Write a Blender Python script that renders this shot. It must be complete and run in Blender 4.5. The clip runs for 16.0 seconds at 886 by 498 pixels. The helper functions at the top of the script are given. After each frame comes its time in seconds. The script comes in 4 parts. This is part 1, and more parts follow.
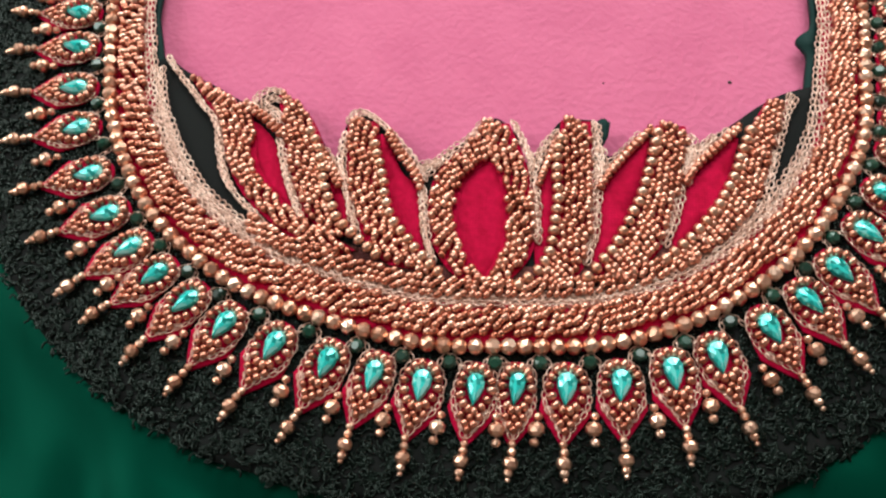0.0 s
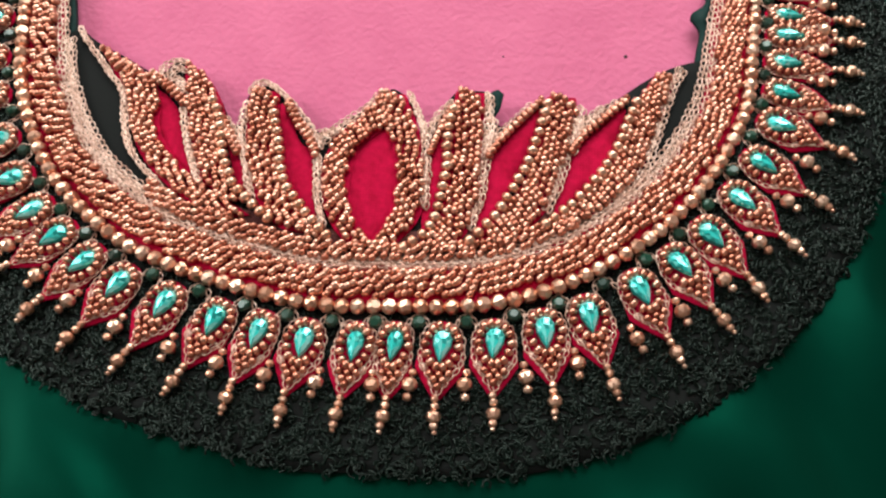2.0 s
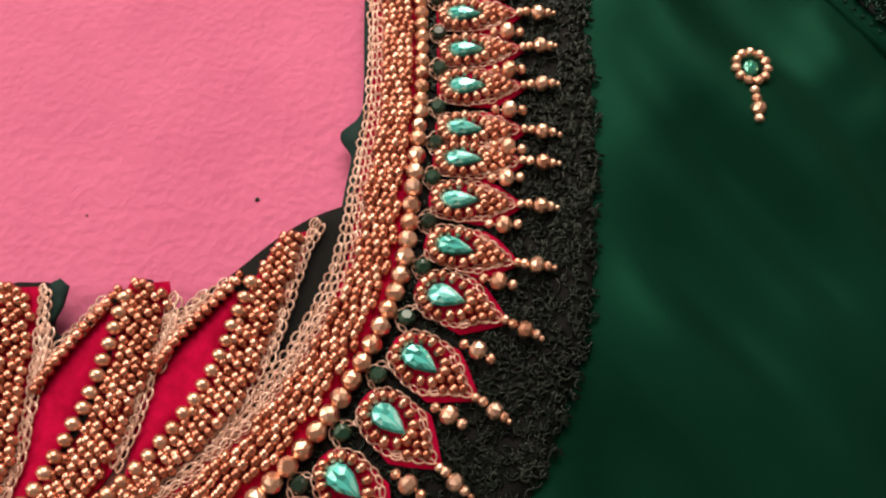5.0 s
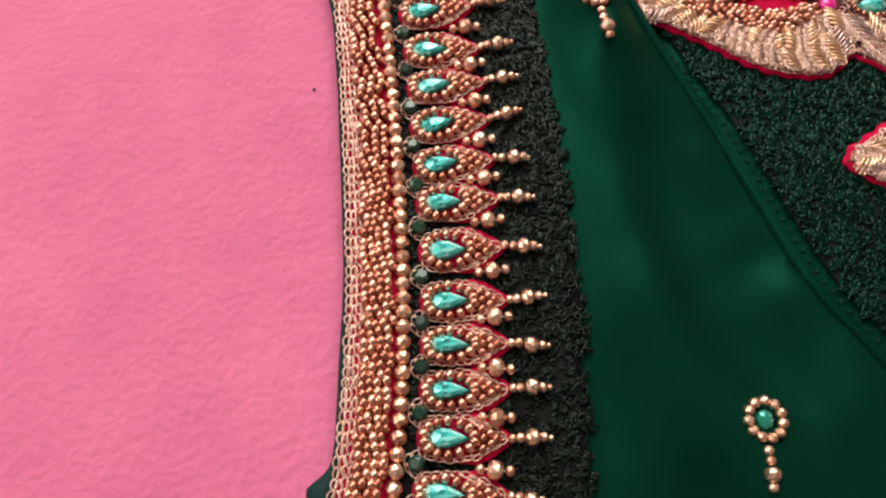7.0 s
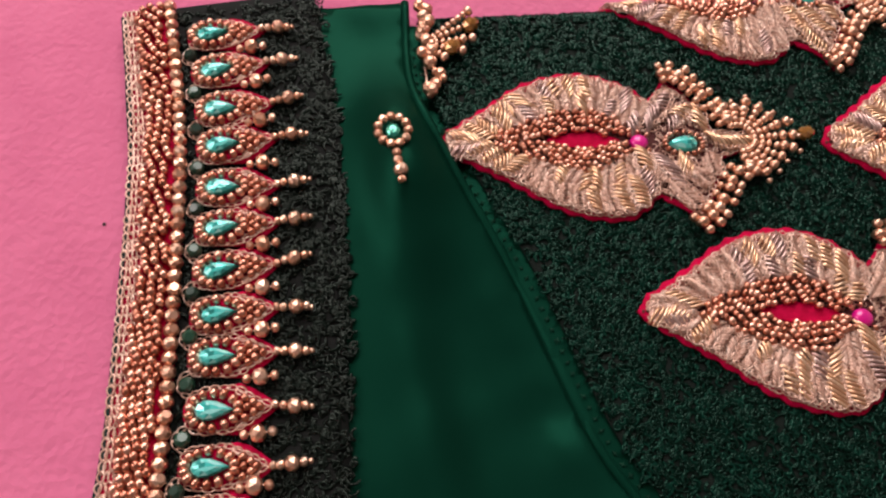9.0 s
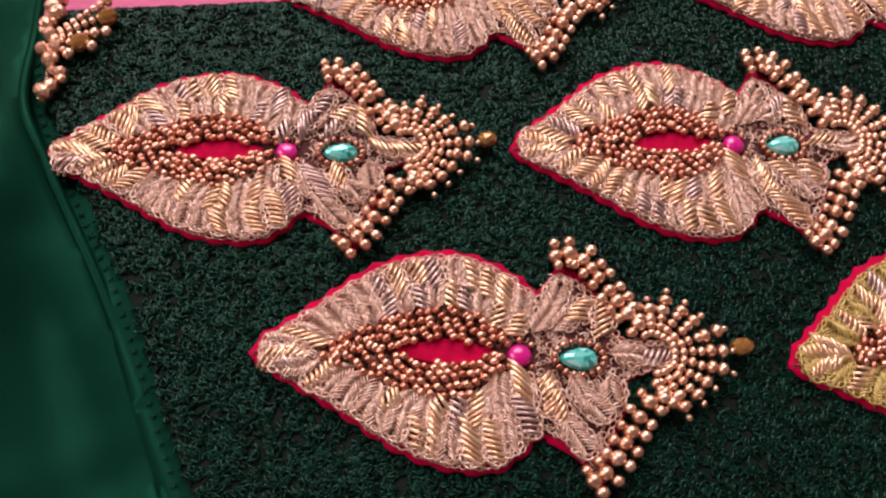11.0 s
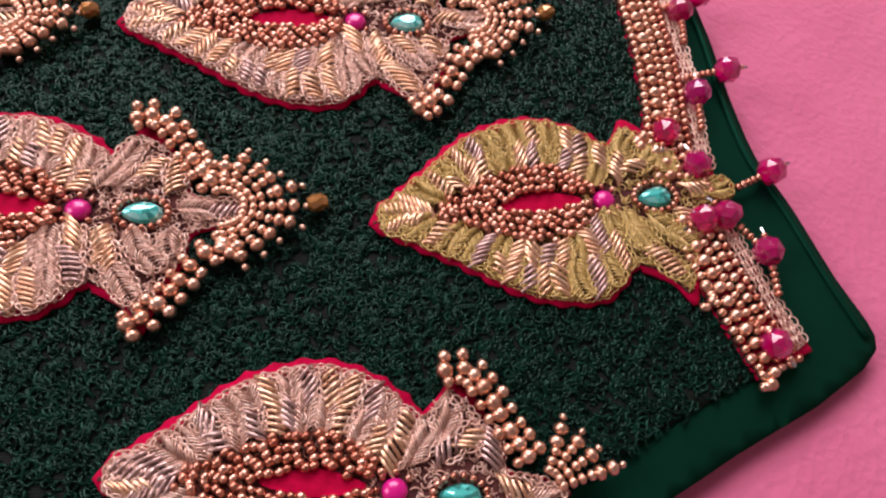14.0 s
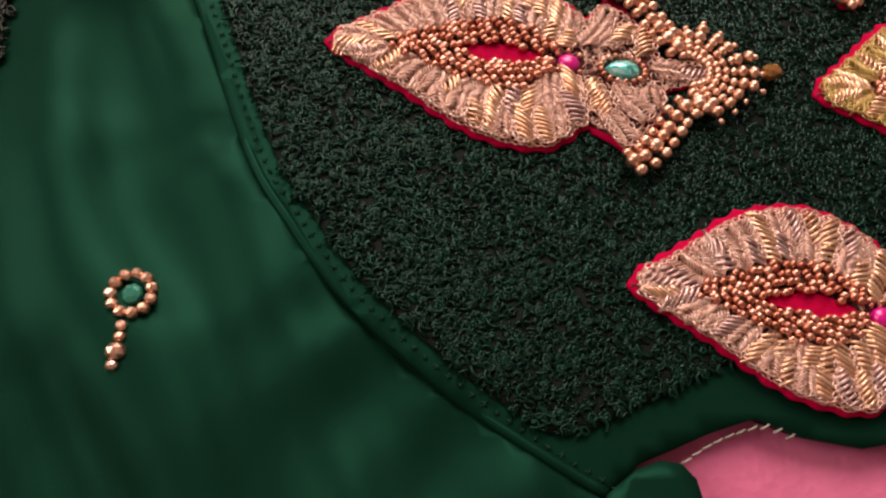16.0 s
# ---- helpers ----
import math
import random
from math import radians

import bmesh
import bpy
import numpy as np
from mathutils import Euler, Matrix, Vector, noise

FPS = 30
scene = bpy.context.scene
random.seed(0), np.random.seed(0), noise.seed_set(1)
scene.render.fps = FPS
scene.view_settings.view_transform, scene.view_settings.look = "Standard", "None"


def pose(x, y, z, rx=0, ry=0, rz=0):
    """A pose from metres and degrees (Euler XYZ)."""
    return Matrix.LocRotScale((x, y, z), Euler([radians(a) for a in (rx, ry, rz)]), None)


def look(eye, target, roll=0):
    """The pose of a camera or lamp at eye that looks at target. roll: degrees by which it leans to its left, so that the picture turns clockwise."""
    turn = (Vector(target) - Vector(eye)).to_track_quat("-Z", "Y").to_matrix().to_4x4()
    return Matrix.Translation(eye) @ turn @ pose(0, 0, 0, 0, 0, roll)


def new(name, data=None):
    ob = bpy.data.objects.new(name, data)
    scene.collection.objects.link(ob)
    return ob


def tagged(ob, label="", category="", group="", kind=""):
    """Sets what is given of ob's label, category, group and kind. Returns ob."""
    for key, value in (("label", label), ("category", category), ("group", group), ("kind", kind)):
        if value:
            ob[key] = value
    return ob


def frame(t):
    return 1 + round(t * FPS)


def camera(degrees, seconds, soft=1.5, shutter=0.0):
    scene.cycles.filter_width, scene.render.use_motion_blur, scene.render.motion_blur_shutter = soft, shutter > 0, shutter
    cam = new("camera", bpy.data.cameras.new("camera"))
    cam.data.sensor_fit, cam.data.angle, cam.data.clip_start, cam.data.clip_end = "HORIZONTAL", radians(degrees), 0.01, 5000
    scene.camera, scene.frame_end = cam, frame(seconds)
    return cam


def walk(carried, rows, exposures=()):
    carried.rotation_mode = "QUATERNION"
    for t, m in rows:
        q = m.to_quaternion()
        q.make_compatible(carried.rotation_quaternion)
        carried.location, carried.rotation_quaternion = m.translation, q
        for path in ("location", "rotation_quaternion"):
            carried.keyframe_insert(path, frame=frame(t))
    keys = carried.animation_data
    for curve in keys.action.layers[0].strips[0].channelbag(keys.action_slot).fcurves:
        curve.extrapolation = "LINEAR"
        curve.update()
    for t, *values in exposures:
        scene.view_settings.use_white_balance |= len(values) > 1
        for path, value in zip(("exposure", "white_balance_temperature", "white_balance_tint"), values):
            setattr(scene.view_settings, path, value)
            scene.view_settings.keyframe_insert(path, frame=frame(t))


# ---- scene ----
# All plan lengths below are in millimetres; MM turns them into metres.
MM = 0.001
cam = camera(63.0, 16.0, soft=2.3)
PATH = [
    (0, 0.00060, -0.06311, 0.15812, 23.384, 1.540, 4.742),
    (0.5, -0.00573, -0.06235, 0.16002, 23.234, 1.591, 5.315),
    (1, 0.00078, -0.06494, 0.15749, 22.736, 1.383, 5.491),
    (1.5, 0.01722, -0.06594, 0.16070, 22.574, 1.203, 5.266),
    (2, 0.02807, -0.06895, 0.16085, 22.596, 1.265, 5.046),
    (2.5, 0.04944, -0.07137, 0.15706, 22.060, 1.248, 4.062),
    (3, 0.06900, -0.06760, 0.15136, 22.144, 0.643, 2.241),
    (3.5, 0.08066, -0.05200, 0.14760, 21.611, 0.276, 0.081),
    (4, 0.08827, -0.03402, 0.12991, 20.802, -0.335, -1.482),
    (4.5, 0.09522, -0.01155, 0.13280, 19.669, -1.324, -2.469),
    (4.7, 0.09478, -0.00669, 0.13108, 19.577, -1.407, -2.485),
    (5.22, 0.09774, 0.00969, 0.13257, 19.432, -1.818, -2.547),
    (5.75, 0.10011, 0.02881, 0.13531, 19.970, -2.018, -1.978),
    (6.28, 0.10216, 0.04733, 0.13839, 20.701, -2.125, -1.245),
    (6.8, 0.10417, 0.06195, 0.14090, 21.122, -2.263, -0.830),
    (7, 0.10101, 0.06804, 0.13994, 21.218, -2.460, -0.675),
    (7.5, 0.10825, 0.08477, 0.14468, 21.343, -2.639, -0.614),
    (8, 0.11250, 0.09576, 0.14748, 22.078, -3.032, -0.166),
    (8.5, 0.12214, 0.09630, 0.14998, 22.385, -3.483, -0.238),
    (9, 0.14283, 0.09561, 0.14837, 22.752, -4.362, -0.610),
    (9.5, 0.16771, 0.10548, 0.13727, 22.263, -4.737, -1.056),
    (10, 0.18527, 0.10618, 0.13573, 22.410, -5.005, -1.391),
    (10.2, 0.19627, 0.10477, 0.13361, 22.122, -5.166, -1.332),
    (10.72, 0.21245, 0.10669, 0.13354, 22.497, -5.317, -1.568),
    (11.25, 0.23028, 0.11099, 0.13601, 23.467, -5.403, -1.932),
    (11.78, 0.24735, 0.11400, 0.13920, 24.522, -5.541, -2.320),
    (12.3, 0.26129, 0.11216, 0.14125, 25.145, -5.841, -2.622),
    (12.5, 0.26750, 0.11121, 0.14454, 25.943, -6.006, -2.839),
    (13, 0.28414, 0.10183, 0.14304, 25.638, -6.650, -3.068),
    (13.5, 0.29483, 0.08982, 0.13716, 25.140, -7.213, -3.379),
    (14, 0.29836, 0.07631, 0.12844, 24.738, -7.100, -3.415),
    (14.5, 0.28881, 0.06055, 0.12198, 24.723, -6.983, -3.348),
    (15, 0.26593, 0.04853, 0.11896, 25.178, -6.859, -2.211),
    (15.5, 0.23339, 0.04841, 0.12106, 23.655, -6.525, -0.131),
    (16, 0.21120, 0.04620, 0.12158, 23.213, -6.107, 1.062),
]
walk(cam, [(t, pose(*p)) for t, *p in PATH],
     exposures=[(0, -0.58, 6150, 0), (2.2, -0.5, 6250, 2), (3.0, -0.6, 9400, 32), (3.5, -0.75, 11300, 50), (4.0, -0.72, 10600, 42), (4.7, -0.68, 8500, 23), (6.6, -0.6, 6850, 10), (8.0, -0.64, 6700, 11), (9.5, -0.88, 6900, 24), (10.2, -0.72, 6950, 26), (12.3, -0.77, 6500, 28), (14.0, -0.76, 6600, 31), (14.5, -0.52, 6900, 32), (15.0, -0.42, 7300, 34), (15.5, -0.82, 7600, 36), (16, -0.78, 7900, 34)])

# ---- light ----
world = bpy.data.worlds.new("world")
scene.world = world
world.use_nodes = True
wn = world.node_tree.nodes
sky = wn.new("ShaderNodeTexSky")
sky.sky_type, sky.sun_disc, sky.sun_elevation, sky.sun_rotation = "NISHITA", False, radians(40), radians(200)
world.node_tree.links.new(sky.outputs[0], wn["Background"].inputs[0])
wn["Background"].inputs[1].default_value = 0.05


def soft_light(name, x, y, z, target, sx, sy, watts, colour):
    data = bpy.data.lights.new(name, "AREA")
    data.shape, data.size, data.size_y, data.energy, data.color = "RECTANGLE", sx, sy, watts, colour
    ob = new(name, data)
    ob.matrix_world = look((x, y, z), target)
    return ob


# Added area lamps stand in for unseen daylight, placed to suit bead highlights.
soft_light("window_light_back", 0.1, 1.46, 1.25, (0.1, 0.0, 0.0), 1.3, 1.1, 62, (1.0, 0.97, 0.93))
soft_light("window_light_side", -1.46, 0.35, 1.2, (0.0, 0.1, 0.0), 0.9, 1.0, 34, (1.0, 0.96, 0.92))

# ---- materials ----


def nodes_of(name):
    m = bpy.data.materials.new(name)
    m.use_nodes = True
    return m, m.node_tree.nodes, m.node_tree.links, m.node_tree.nodes["Principled BSDF"]


def coords(n, l, scale, kind="Object"):
    c = n.new("ShaderNodeTexCoord")
    mp = n.new("ShaderNodeMapping")
    mp.inputs["Scale"].default_value = scale if isinstance(scale, tuple) else (scale,) * 3
    l.new(c.outputs[kind], mp.inputs[0])
    return mp.outputs[0]


def tex_noise(n, l, vec, scale, detail=3.0, rough=0.55):
    t = n.new("ShaderNodeTexNoise")
    t.inputs["Scale"].default_value, t.inputs["Detail"].default_value, t.inputs["Roughness"].default_value = scale, detail, rough
    l.new(vec, t.inputs["Vector"])
    return t.outputs[0]


def ramp(n, l, value, stops):
    r = n.new("ShaderNodeValToRGB")
    while len(r.color_ramp.elements) < len(stops):
        r.color_ramp.elements.new(0.5)
    for e, (p, c) in zip(r.color_ramp.elements, stops):
        e.position, e.color = p, (*c, 1)
    l.new(value, r.inputs[0])
    return r.outputs[0]


def bump(n, l, p, height, strength, dist):
    b = n.new("ShaderNodeBump")
    b.inputs["Strength"].default_value, b.inputs["Distance"].default_value = strength, dist
    l.new(height, b.inputs["Height"])
    l.new(b.outputs[0], p.inputs["Normal"])


def random_value(n, island=True):
    if island:
        return n.new("ShaderNodeNewGeometry").outputs["Random Per Island"]
    return n.new("ShaderNodeObjectInfo").outputs["Random"]


def bead_material(name, dark, mid, light, rough=0.24, island=True):
    m, n, l, p = nodes_of(name)
    l.new(ramp(n, l, random_value(n, island), [(0.0, dark), (0.5, mid), (1.0, light)]), p.inputs["Base Color"])
    p.inputs["Metallic"].default_value = 1.0
    v = coords(n, l, 1000.0)
    r = n.new("ShaderNodeMapRange")
    r.inputs["To Min"].default_value, r.inputs["To Max"].default_value = rough - 0.06, rough + 0.14
    l.new(tex_noise(n, l, v, 0.9), r.inputs[0])
    l.new(r.outputs[0], p.inputs["Roughness"])
    return m


copper = bead_material("copper_seed_bead", (0.42, 0.15, 0.095), (0.68, 0.31, 0.215), (0.92, 0.56, 0.43), 0.26)
copper_one = bead_material("copper_round_bead", (0.70, 0.37, 0.25), (0.82, 0.49, 0.35), (0.93, 0.64, 0.49), 0.33, False)
copper_large = bead_material("copper_large_bead", (0.70, 0.37, 0.25), (0.82, 0.49, 0.35), (0.93, 0.64, 0.49), 0.33)


def thread_material(name, a, b, c, metal=0.55, rough=0.42, tint=(0.35, 0.8, 0.62)):
    m, n, l, p = nodes_of(name)
    mix = n.new("ShaderNodeMix")
    mix.data_type = "RGBA"
    v = coords(n, l, 1000.0)
    l.new(ramp(n, l, random_value(n), [(0.0, a), (0.5, b), (1.0, c)]), mix.inputs[6])
    l.new(ramp(n, l, tex_noise(n, l, v, 2.5, 2.0), [(0.35, a), (0.7, c)]), mix.inputs[7])
    mix.inputs[0].default_value = 0.4
    l.new(mix.outputs[2], p.inputs["Base Color"])
    p.inputs["Metallic"].default_value, p.inputs["Roughness"].default_value = metal, rough
    p.inputs["Specular IOR Level"].default_value = 0.5 if metal else 0.24
    if not metal:
        p.inputs["Specular Tint"].default_value = (*tint, 1)
    return m


zari = thread_material("dull_gold_zari_thread", (0.43, 0.22, 0.155), (0.75, 0.46, 0.355), (0.96, 0.74, 0.63), 0.45, 0.32)
zari_yellow = thread_material("yellow_gold_zari_thread", (0.38, 0.25, 0.065), (0.56, 0.40, 0.12), (0.76, 0.58, 0.25), 0.4, 0.42)
coil = thread_material("gold_coil_wire", (0.54, 0.27, 0.15), (0.80, 0.50, 0.31), (0.97, 0.72, 0.51), 0.72, 0.28)
coil_grey = thread_material("tarnished_coil_wire", (0.34, 0.20, 0.18), (0.52, 0.34, 0.31), (0.72, 0.54, 0.49), 0.75, 0.3)
black_thread = thread_material("black_green_thread", (0.002, 0.003, 0.0025), (0.004, 0.006, 0.005), (0.007, 0.013, 0.010), 0.0, 0.22, (0.75, 0.9, 0.8))
# The bright last green paints glints onto a few of the sleeve threads.
sleeve_thread = thread_material("bottle_green_thread", (0.001, 0.003, 0.002), (0.0015, 0.005, 0.0035), (0.003, 0.035, 0.023), 0.0, 0.15)
seam_thread = thread_material("dark_sewing_thread", (0.004, 0.02, 0.012), (0.006, 0.03, 0.02), (0.01, 0.05, 0.03), 0.0, 0.5)
pale_thread = thread_material("pale_sewing_thread", (0.2, 0.22, 0.18), (0.3, 0.3, 0.26), (0.42, 0.4, 0.34), 0.0, 0.6)


def cloth(name, dark, light, weave, rough, sheen=0.3, strength=0.25, spec=0.5, blotch=18.0, tint=(1.0, 1.0, 1.0)):
    m, n, l, p = nodes_of(name)
    v = coords(n, l, 1.0)
    l.new(ramp(n, l, tex_noise(n, l, v, blotch, 5.0, 0.6), [(0.3, dark), (0.7, light)]), p.inputs["Base Color"])
    w = [n.new("ShaderNodeTexWave") for _ in range(2)]
    for t, axis in zip(w, "XY"):
        t.bands_direction = axis
        t.inputs["Scale"].default_value, t.inputs["Distortion"].default_value = weave, 1.5
        l.new(v, t.inputs["Vector"])
    add = n.new("ShaderNodeMath")
    l.new(w[0].outputs[1], add.inputs[0])
    l.new(w[1].outputs[1], add.inputs[1])
    bump(n, l, p, add.outputs[0], strength, 0.0002)
    p.inputs["Roughness"].default_value, p.inputs["Sheen Weight"].default_value = rough, sheen
    p.inputs["Specular IOR Level"].default_value = spec
    p.inputs["Specular Tint"].default_value = (*tint, 1)
    return m


satin = cloth("dark_green_satin", (0.0014, 0.027, 0.0158), (0.0023, 0.036, 0.0216), 900.0, 0.4, 0.0, 0.1, 0.05, 18.0, (0.06, 0.72, 0.42))
satin.node_tree.nodes["Principled BSDF"].inputs["Metallic"].default_value = 0.38
lining = cloth("dark_green_lining", (0.004, 0.024, 0.021), (0.006, 0.034, 0.03), 700.0, 0.7, 0.0, 0.2, 0.2)
yoke_cloth = cloth("black_green_yoke_cloth", (0.002, 0.003, 0.0025), (0.004, 0.005, 0.0045), 600.0, 0.75, 0.0, 0.3, 0.2)
sleeve_cloth = cloth("bottle_green_sleeve_cloth", (0.001, 0.004, 0.003), (0.002, 0.008, 0.005), 600.0, 0.75, 0.0, 0.3, 0.2)
leaf_ground = cloth("brown_maroon_ground_cloth", (0.07, 0.022, 0.022), (0.13, 0.045, 0.04), 500.0, 0.85, 0.0, 0.3, 0.15, 120.0)
red_felt = cloth("crimson_felt", (0.36, 0.002, 0.03), (0.54, 0.004, 0.054), 430.0, 0.9, 0.0, 0.1, 0.08, 520.0)


def fleece():
    m, n, l, p = nodes_of("pink_fleece")
    v = coords(n, l, 1.0)
    l.new(ramp(n, l, tex_noise(n, l, v, 45.0, 6.0, 0.65), [(0.3, (0.63, 0.14, 0.27)), (0.7, (0.71, 0.175, 0.315))]), p.inputs["Base Color"])
    vo = n.new("ShaderNodeTexVoronoi")
    vo.inputs["Scale"].default_value = 480.0
    warp = n.new("ShaderNodeMix")
    warp.data_type = "RGBA"
    warp.inputs[0].default_value = 0.004
    l.new(v, warp.inputs[6])
    nz = n.new("ShaderNodeTexNoise")
    nz.inputs["Scale"].default_value = 160.0
    l.new(v, nz.inputs["Vector"])
    l.new(nz.outputs[1], warp.inputs[7])
    l.new(warp.outputs[2], vo.inputs["Vector"])
    add = n.new("ShaderNodeMath")
    l.new(vo.outputs[0], add.inputs[0])
    l.new(tex_noise(n, l, v, 300.0, 4.0, 0.7), add.inputs[1])
    bump(n, l, p, add.outputs[0], 0.36, 0.0007)
    p.inputs["Roughness"].default_value, p.inputs["Sheen Weight"].default_value = 0.9, 0.25
    p.inputs["Specular IOR Level"].default_value = 0.15
    return m


pink_cloth = fleece()


def gem(name, stops, metal=0.55, rough=0.1, coat=1.0, island=False):
    m, n, l, p = nodes_of(name)
    l.new(ramp(n, l, random_value(n, island), stops), p.inputs["Base Color"])
    p.inputs["Metallic"].default_value, p.inputs["Roughness"].default_value, p.inputs["Coat Weight"].default_value = metal, rough, coat
    p.inputs["Coat Roughness"].default_value = 0.04
    return m



def foiled(name, stops):
    """Foil-backed cut glass: a random tone painted on every facet imitates its reflections."""
    m, n, l, p = nodes_of(name)
    add = n.new("ShaderNodeMath")
    sh = n.new("ShaderNodeMapRange")
    sh.inputs["To Min"].default_value, sh.inputs["To Max"].default_value = -0.2, 0.2
    l.new(random_value(n, False), sh.inputs[0])
    l.new(random_value(n), add.inputs[0])
    l.new(sh.outputs[0], add.inputs[1])
    l.new(ramp(n, l, add.outputs[0], stops), p.inputs["Base Color"])
    p.inputs["Metallic"].default_value, p.inputs["Roughness"].default_value = 0.3, 0.12
    p.inputs["Coat Weight"].default_value, p.inputs["Coat Roughness"].default_value = 0.8, 0.04
    return m


teal = foiled("teal_foiled_glass_painted_glints", [(0.0, (0.02, 0.27, 0.24)), (0.25, (0.04, 0.56, 0.51)), (0.6, (0.08, 0.80, 0.73)), (1.0, (0.42, 0.97, 0.92))])
emerald = gem("emerald_foiled_glass", [(0.0, (0.01, 0.26, 0.17)), (1.0, (0.03, 0.42, 0.31))])
dark_crystal = gem("dark_green_crystal", [(0.0, (0.004, 0.02, 0.012)), (1.0, (0.01, 0.06, 0.035))], 0.1, 0.3, 0.3)
magenta = gem("magenta_cabochon", [(0.0, (0.66, 0.005, 0.22)), (1.0, (0.76, 0.01, 0.28))], 0.1, 0.3, 0.6)
amber = gem("amber_crystal", [(0.0, (0.4, 0.17, 0.04)), (1.0, (0.5, 0.24, 0.07))], 0.5, 0.12)
pink_crystal = gem("hot_pink_crystal", [(0.0, (0.80, 0.004, 0.14)), (1.0, (0.66, 0.008, 0.30))], 0.0, 0.06)
pink_crystal.node_tree.nodes["Principled BSDF"].inputs["Transmission Weight"].default_value = 0.6
steel = gem("pin_steel", [(0.0, (0.5, 0.5, 0.52)), (1.0, (0.6, 0.6, 0.6))], 1.0, 0.25, 0.0)


def plain(name, a, b, scale, rough):
    m, n, l, p = nodes_of(name)
    v = coords(n, l, 1.0)
    l.new(ramp(n, l, tex_noise(n, l, v, scale, 5.0), [(0.3, a), (0.7, b)]), p.inputs["Base Color"])
    p.inputs["Roughness"].default_value = rough
    return m


# Paint of the unseen walls, kept dark for contrast in the beads' reflections.
wall_paint = plain("cream_wall_paint", (0.34, 0.31, 0.28), (0.40, 0.37, 0.33), 3.0, 0.8)
floor_stone = plain("grey_floor", (0.28, 0.26, 0.24), (0.36, 0.34, 0.31), 6.0, 0.5)
bed_wood = plain("brown_wood", (0.16, 0.08, 0.04), (0.24, 0.13, 0.07), 9.0, 0.5)

# ---- shape helpers ----


def mesh_of(name, verts, faces, material, smooth=False):
    me = bpy.data.meshes.new(name)
    me.from_pydata([tuple(float(c) * MM for c in v) for v in verts], [], faces)
    me.materials.append(material)
    if smooth:
        me.polygons.foreach_set("use_smooth", [True] * len(me.polygons))
    me.update()
    return me


def part(name, me, parent=None, label="", m=None, kind=""):
    ob = new(name, me)
    ob.parent = parent
    if m is not None:
        ob.matrix_basis = m
    return tagged(ob, label, kind=kind)


class Soup:
    """Gathers many small pieces into one mesh."""

    def __init__(self):
        self.v, self.f, self.n = [], [], 0

    def add(self, verts, faces):
        self.v.append(np.asarray(verts, float))
        self.f.extend([tuple(i + self.n for i in f) for f in faces])
        self.n += len(verts)

    def mesh(self, name, material, smooth=False, warp=None):
        smooth = smooth or material in (copper, copper_large)
        v = np.concatenate(self.v)
        if warp is not None:
            v = warp(v)
        return mesh_of(name, v, self.f, material, smooth)


def cut_bead(seg=8, rings=(0.42, 0.9)):
    """A faceted round bead of radius 1: 48 triangles or fewer."""
    hs = (-0.9, -0.4, 0.4, 0.9)
    rs = (rings[0], rings[1], rings[1], rings[0])
    v = [(r * math.cos(2 * math.pi * (k + 0.5 * (i % 2)) / seg), r * math.sin(2 * math.pi * (k + 0.5 * (i % 2)) / seg), h)
         for i, (h, r) in enumerate(zip(hs, rs)) for k in range(seg)]
    f = []
    for i in range(3):
        for k in range(seg):
            a, b, c, d = i * seg + k, i * seg + (k + 1) % seg, (i + 1) * seg + k, (i + 1) * seg + (k + 1) % seg
            f += [(a, b, d), (a, d, c)] if i % 2 == 1 else [(a, b, c), (b, d, c)]
    f += [tuple(range(seg - 1, -1, -1)), tuple(range(3 * seg, 4 * seg))]
    return np.array(v), f


BEAD_V, BEAD_F = cut_bead(7, (0.4, 0.98))
ROUND_V, ROUND_F = cut_bead(8, (0.6, 1.0))
rng = random.Random(7)


def turn_to(axis):
    return np.array(Vector(axis).to_track_quat("Z", "Y").to_matrix())


def put_bead(soup, x, y, z, r, axis=None, flat=0.85):
    """One bead whose hole runs along axis."""
    if axis is None:
        axis = (rng.uniform(-1, 1), rng.uniform(-1, 1), rng.uniform(-0.5, 0.5))
    m = turn_to(axis) @ np.array(Matrix.Rotation(rng.uniform(0, 6), 3, "Z"))
    soup.add((BEAD_V * (r, r, r * flat)) @ m.T + (x, y, z), BEAD_F)


def smooth_line(points, step=1.0, closed=False):
    """A Catmull-Rom line through the points, at even steps."""
    p = [np.array(q, float) for q in points]
    ext = [p[-1]] + p + [p[0], p[1]] if closed else [2 * p[0] - p[1]] + p + [2 * p[-1] - p[-2]]
    out = []
    for i in range(len(ext) - 3):
        a, b, c, d = ext[i:i + 4]
        for k in range(24):
            t = k / 24
            out.append(0.5 * (2 * b + (c - a) * t + (2 * a - 5 * b + 4 * c - d) * t * t + (3 * b - a - 3 * c + d) * t ** 3))
    out.append(ext[-2])
    out = np.array(out)
    s = np.r_[0, np.cumsum(np.linalg.norm(np.diff(out, axis=0), axis=1))]
    n = max(2, int(round(s[-1] / step)) + 1)
    q = np.linspace(0, s[-1], n)
    return np.stack([np.interp(q, s, out[:, k]) for k in range(out.shape[1])], 1)


def normals_of(line):
    t = np.gradient(line[:, :2], axis=0)
    t /= np.linalg.norm(t, axis=1, keepdims=True) + 1e-9
    return t, np.stack([t[:, 1], -t[:, 0]], 1)


def offset_line(line, d):
    return line[:, :2] + normals_of(line)[1] * np.reshape(d, (-1, 1))


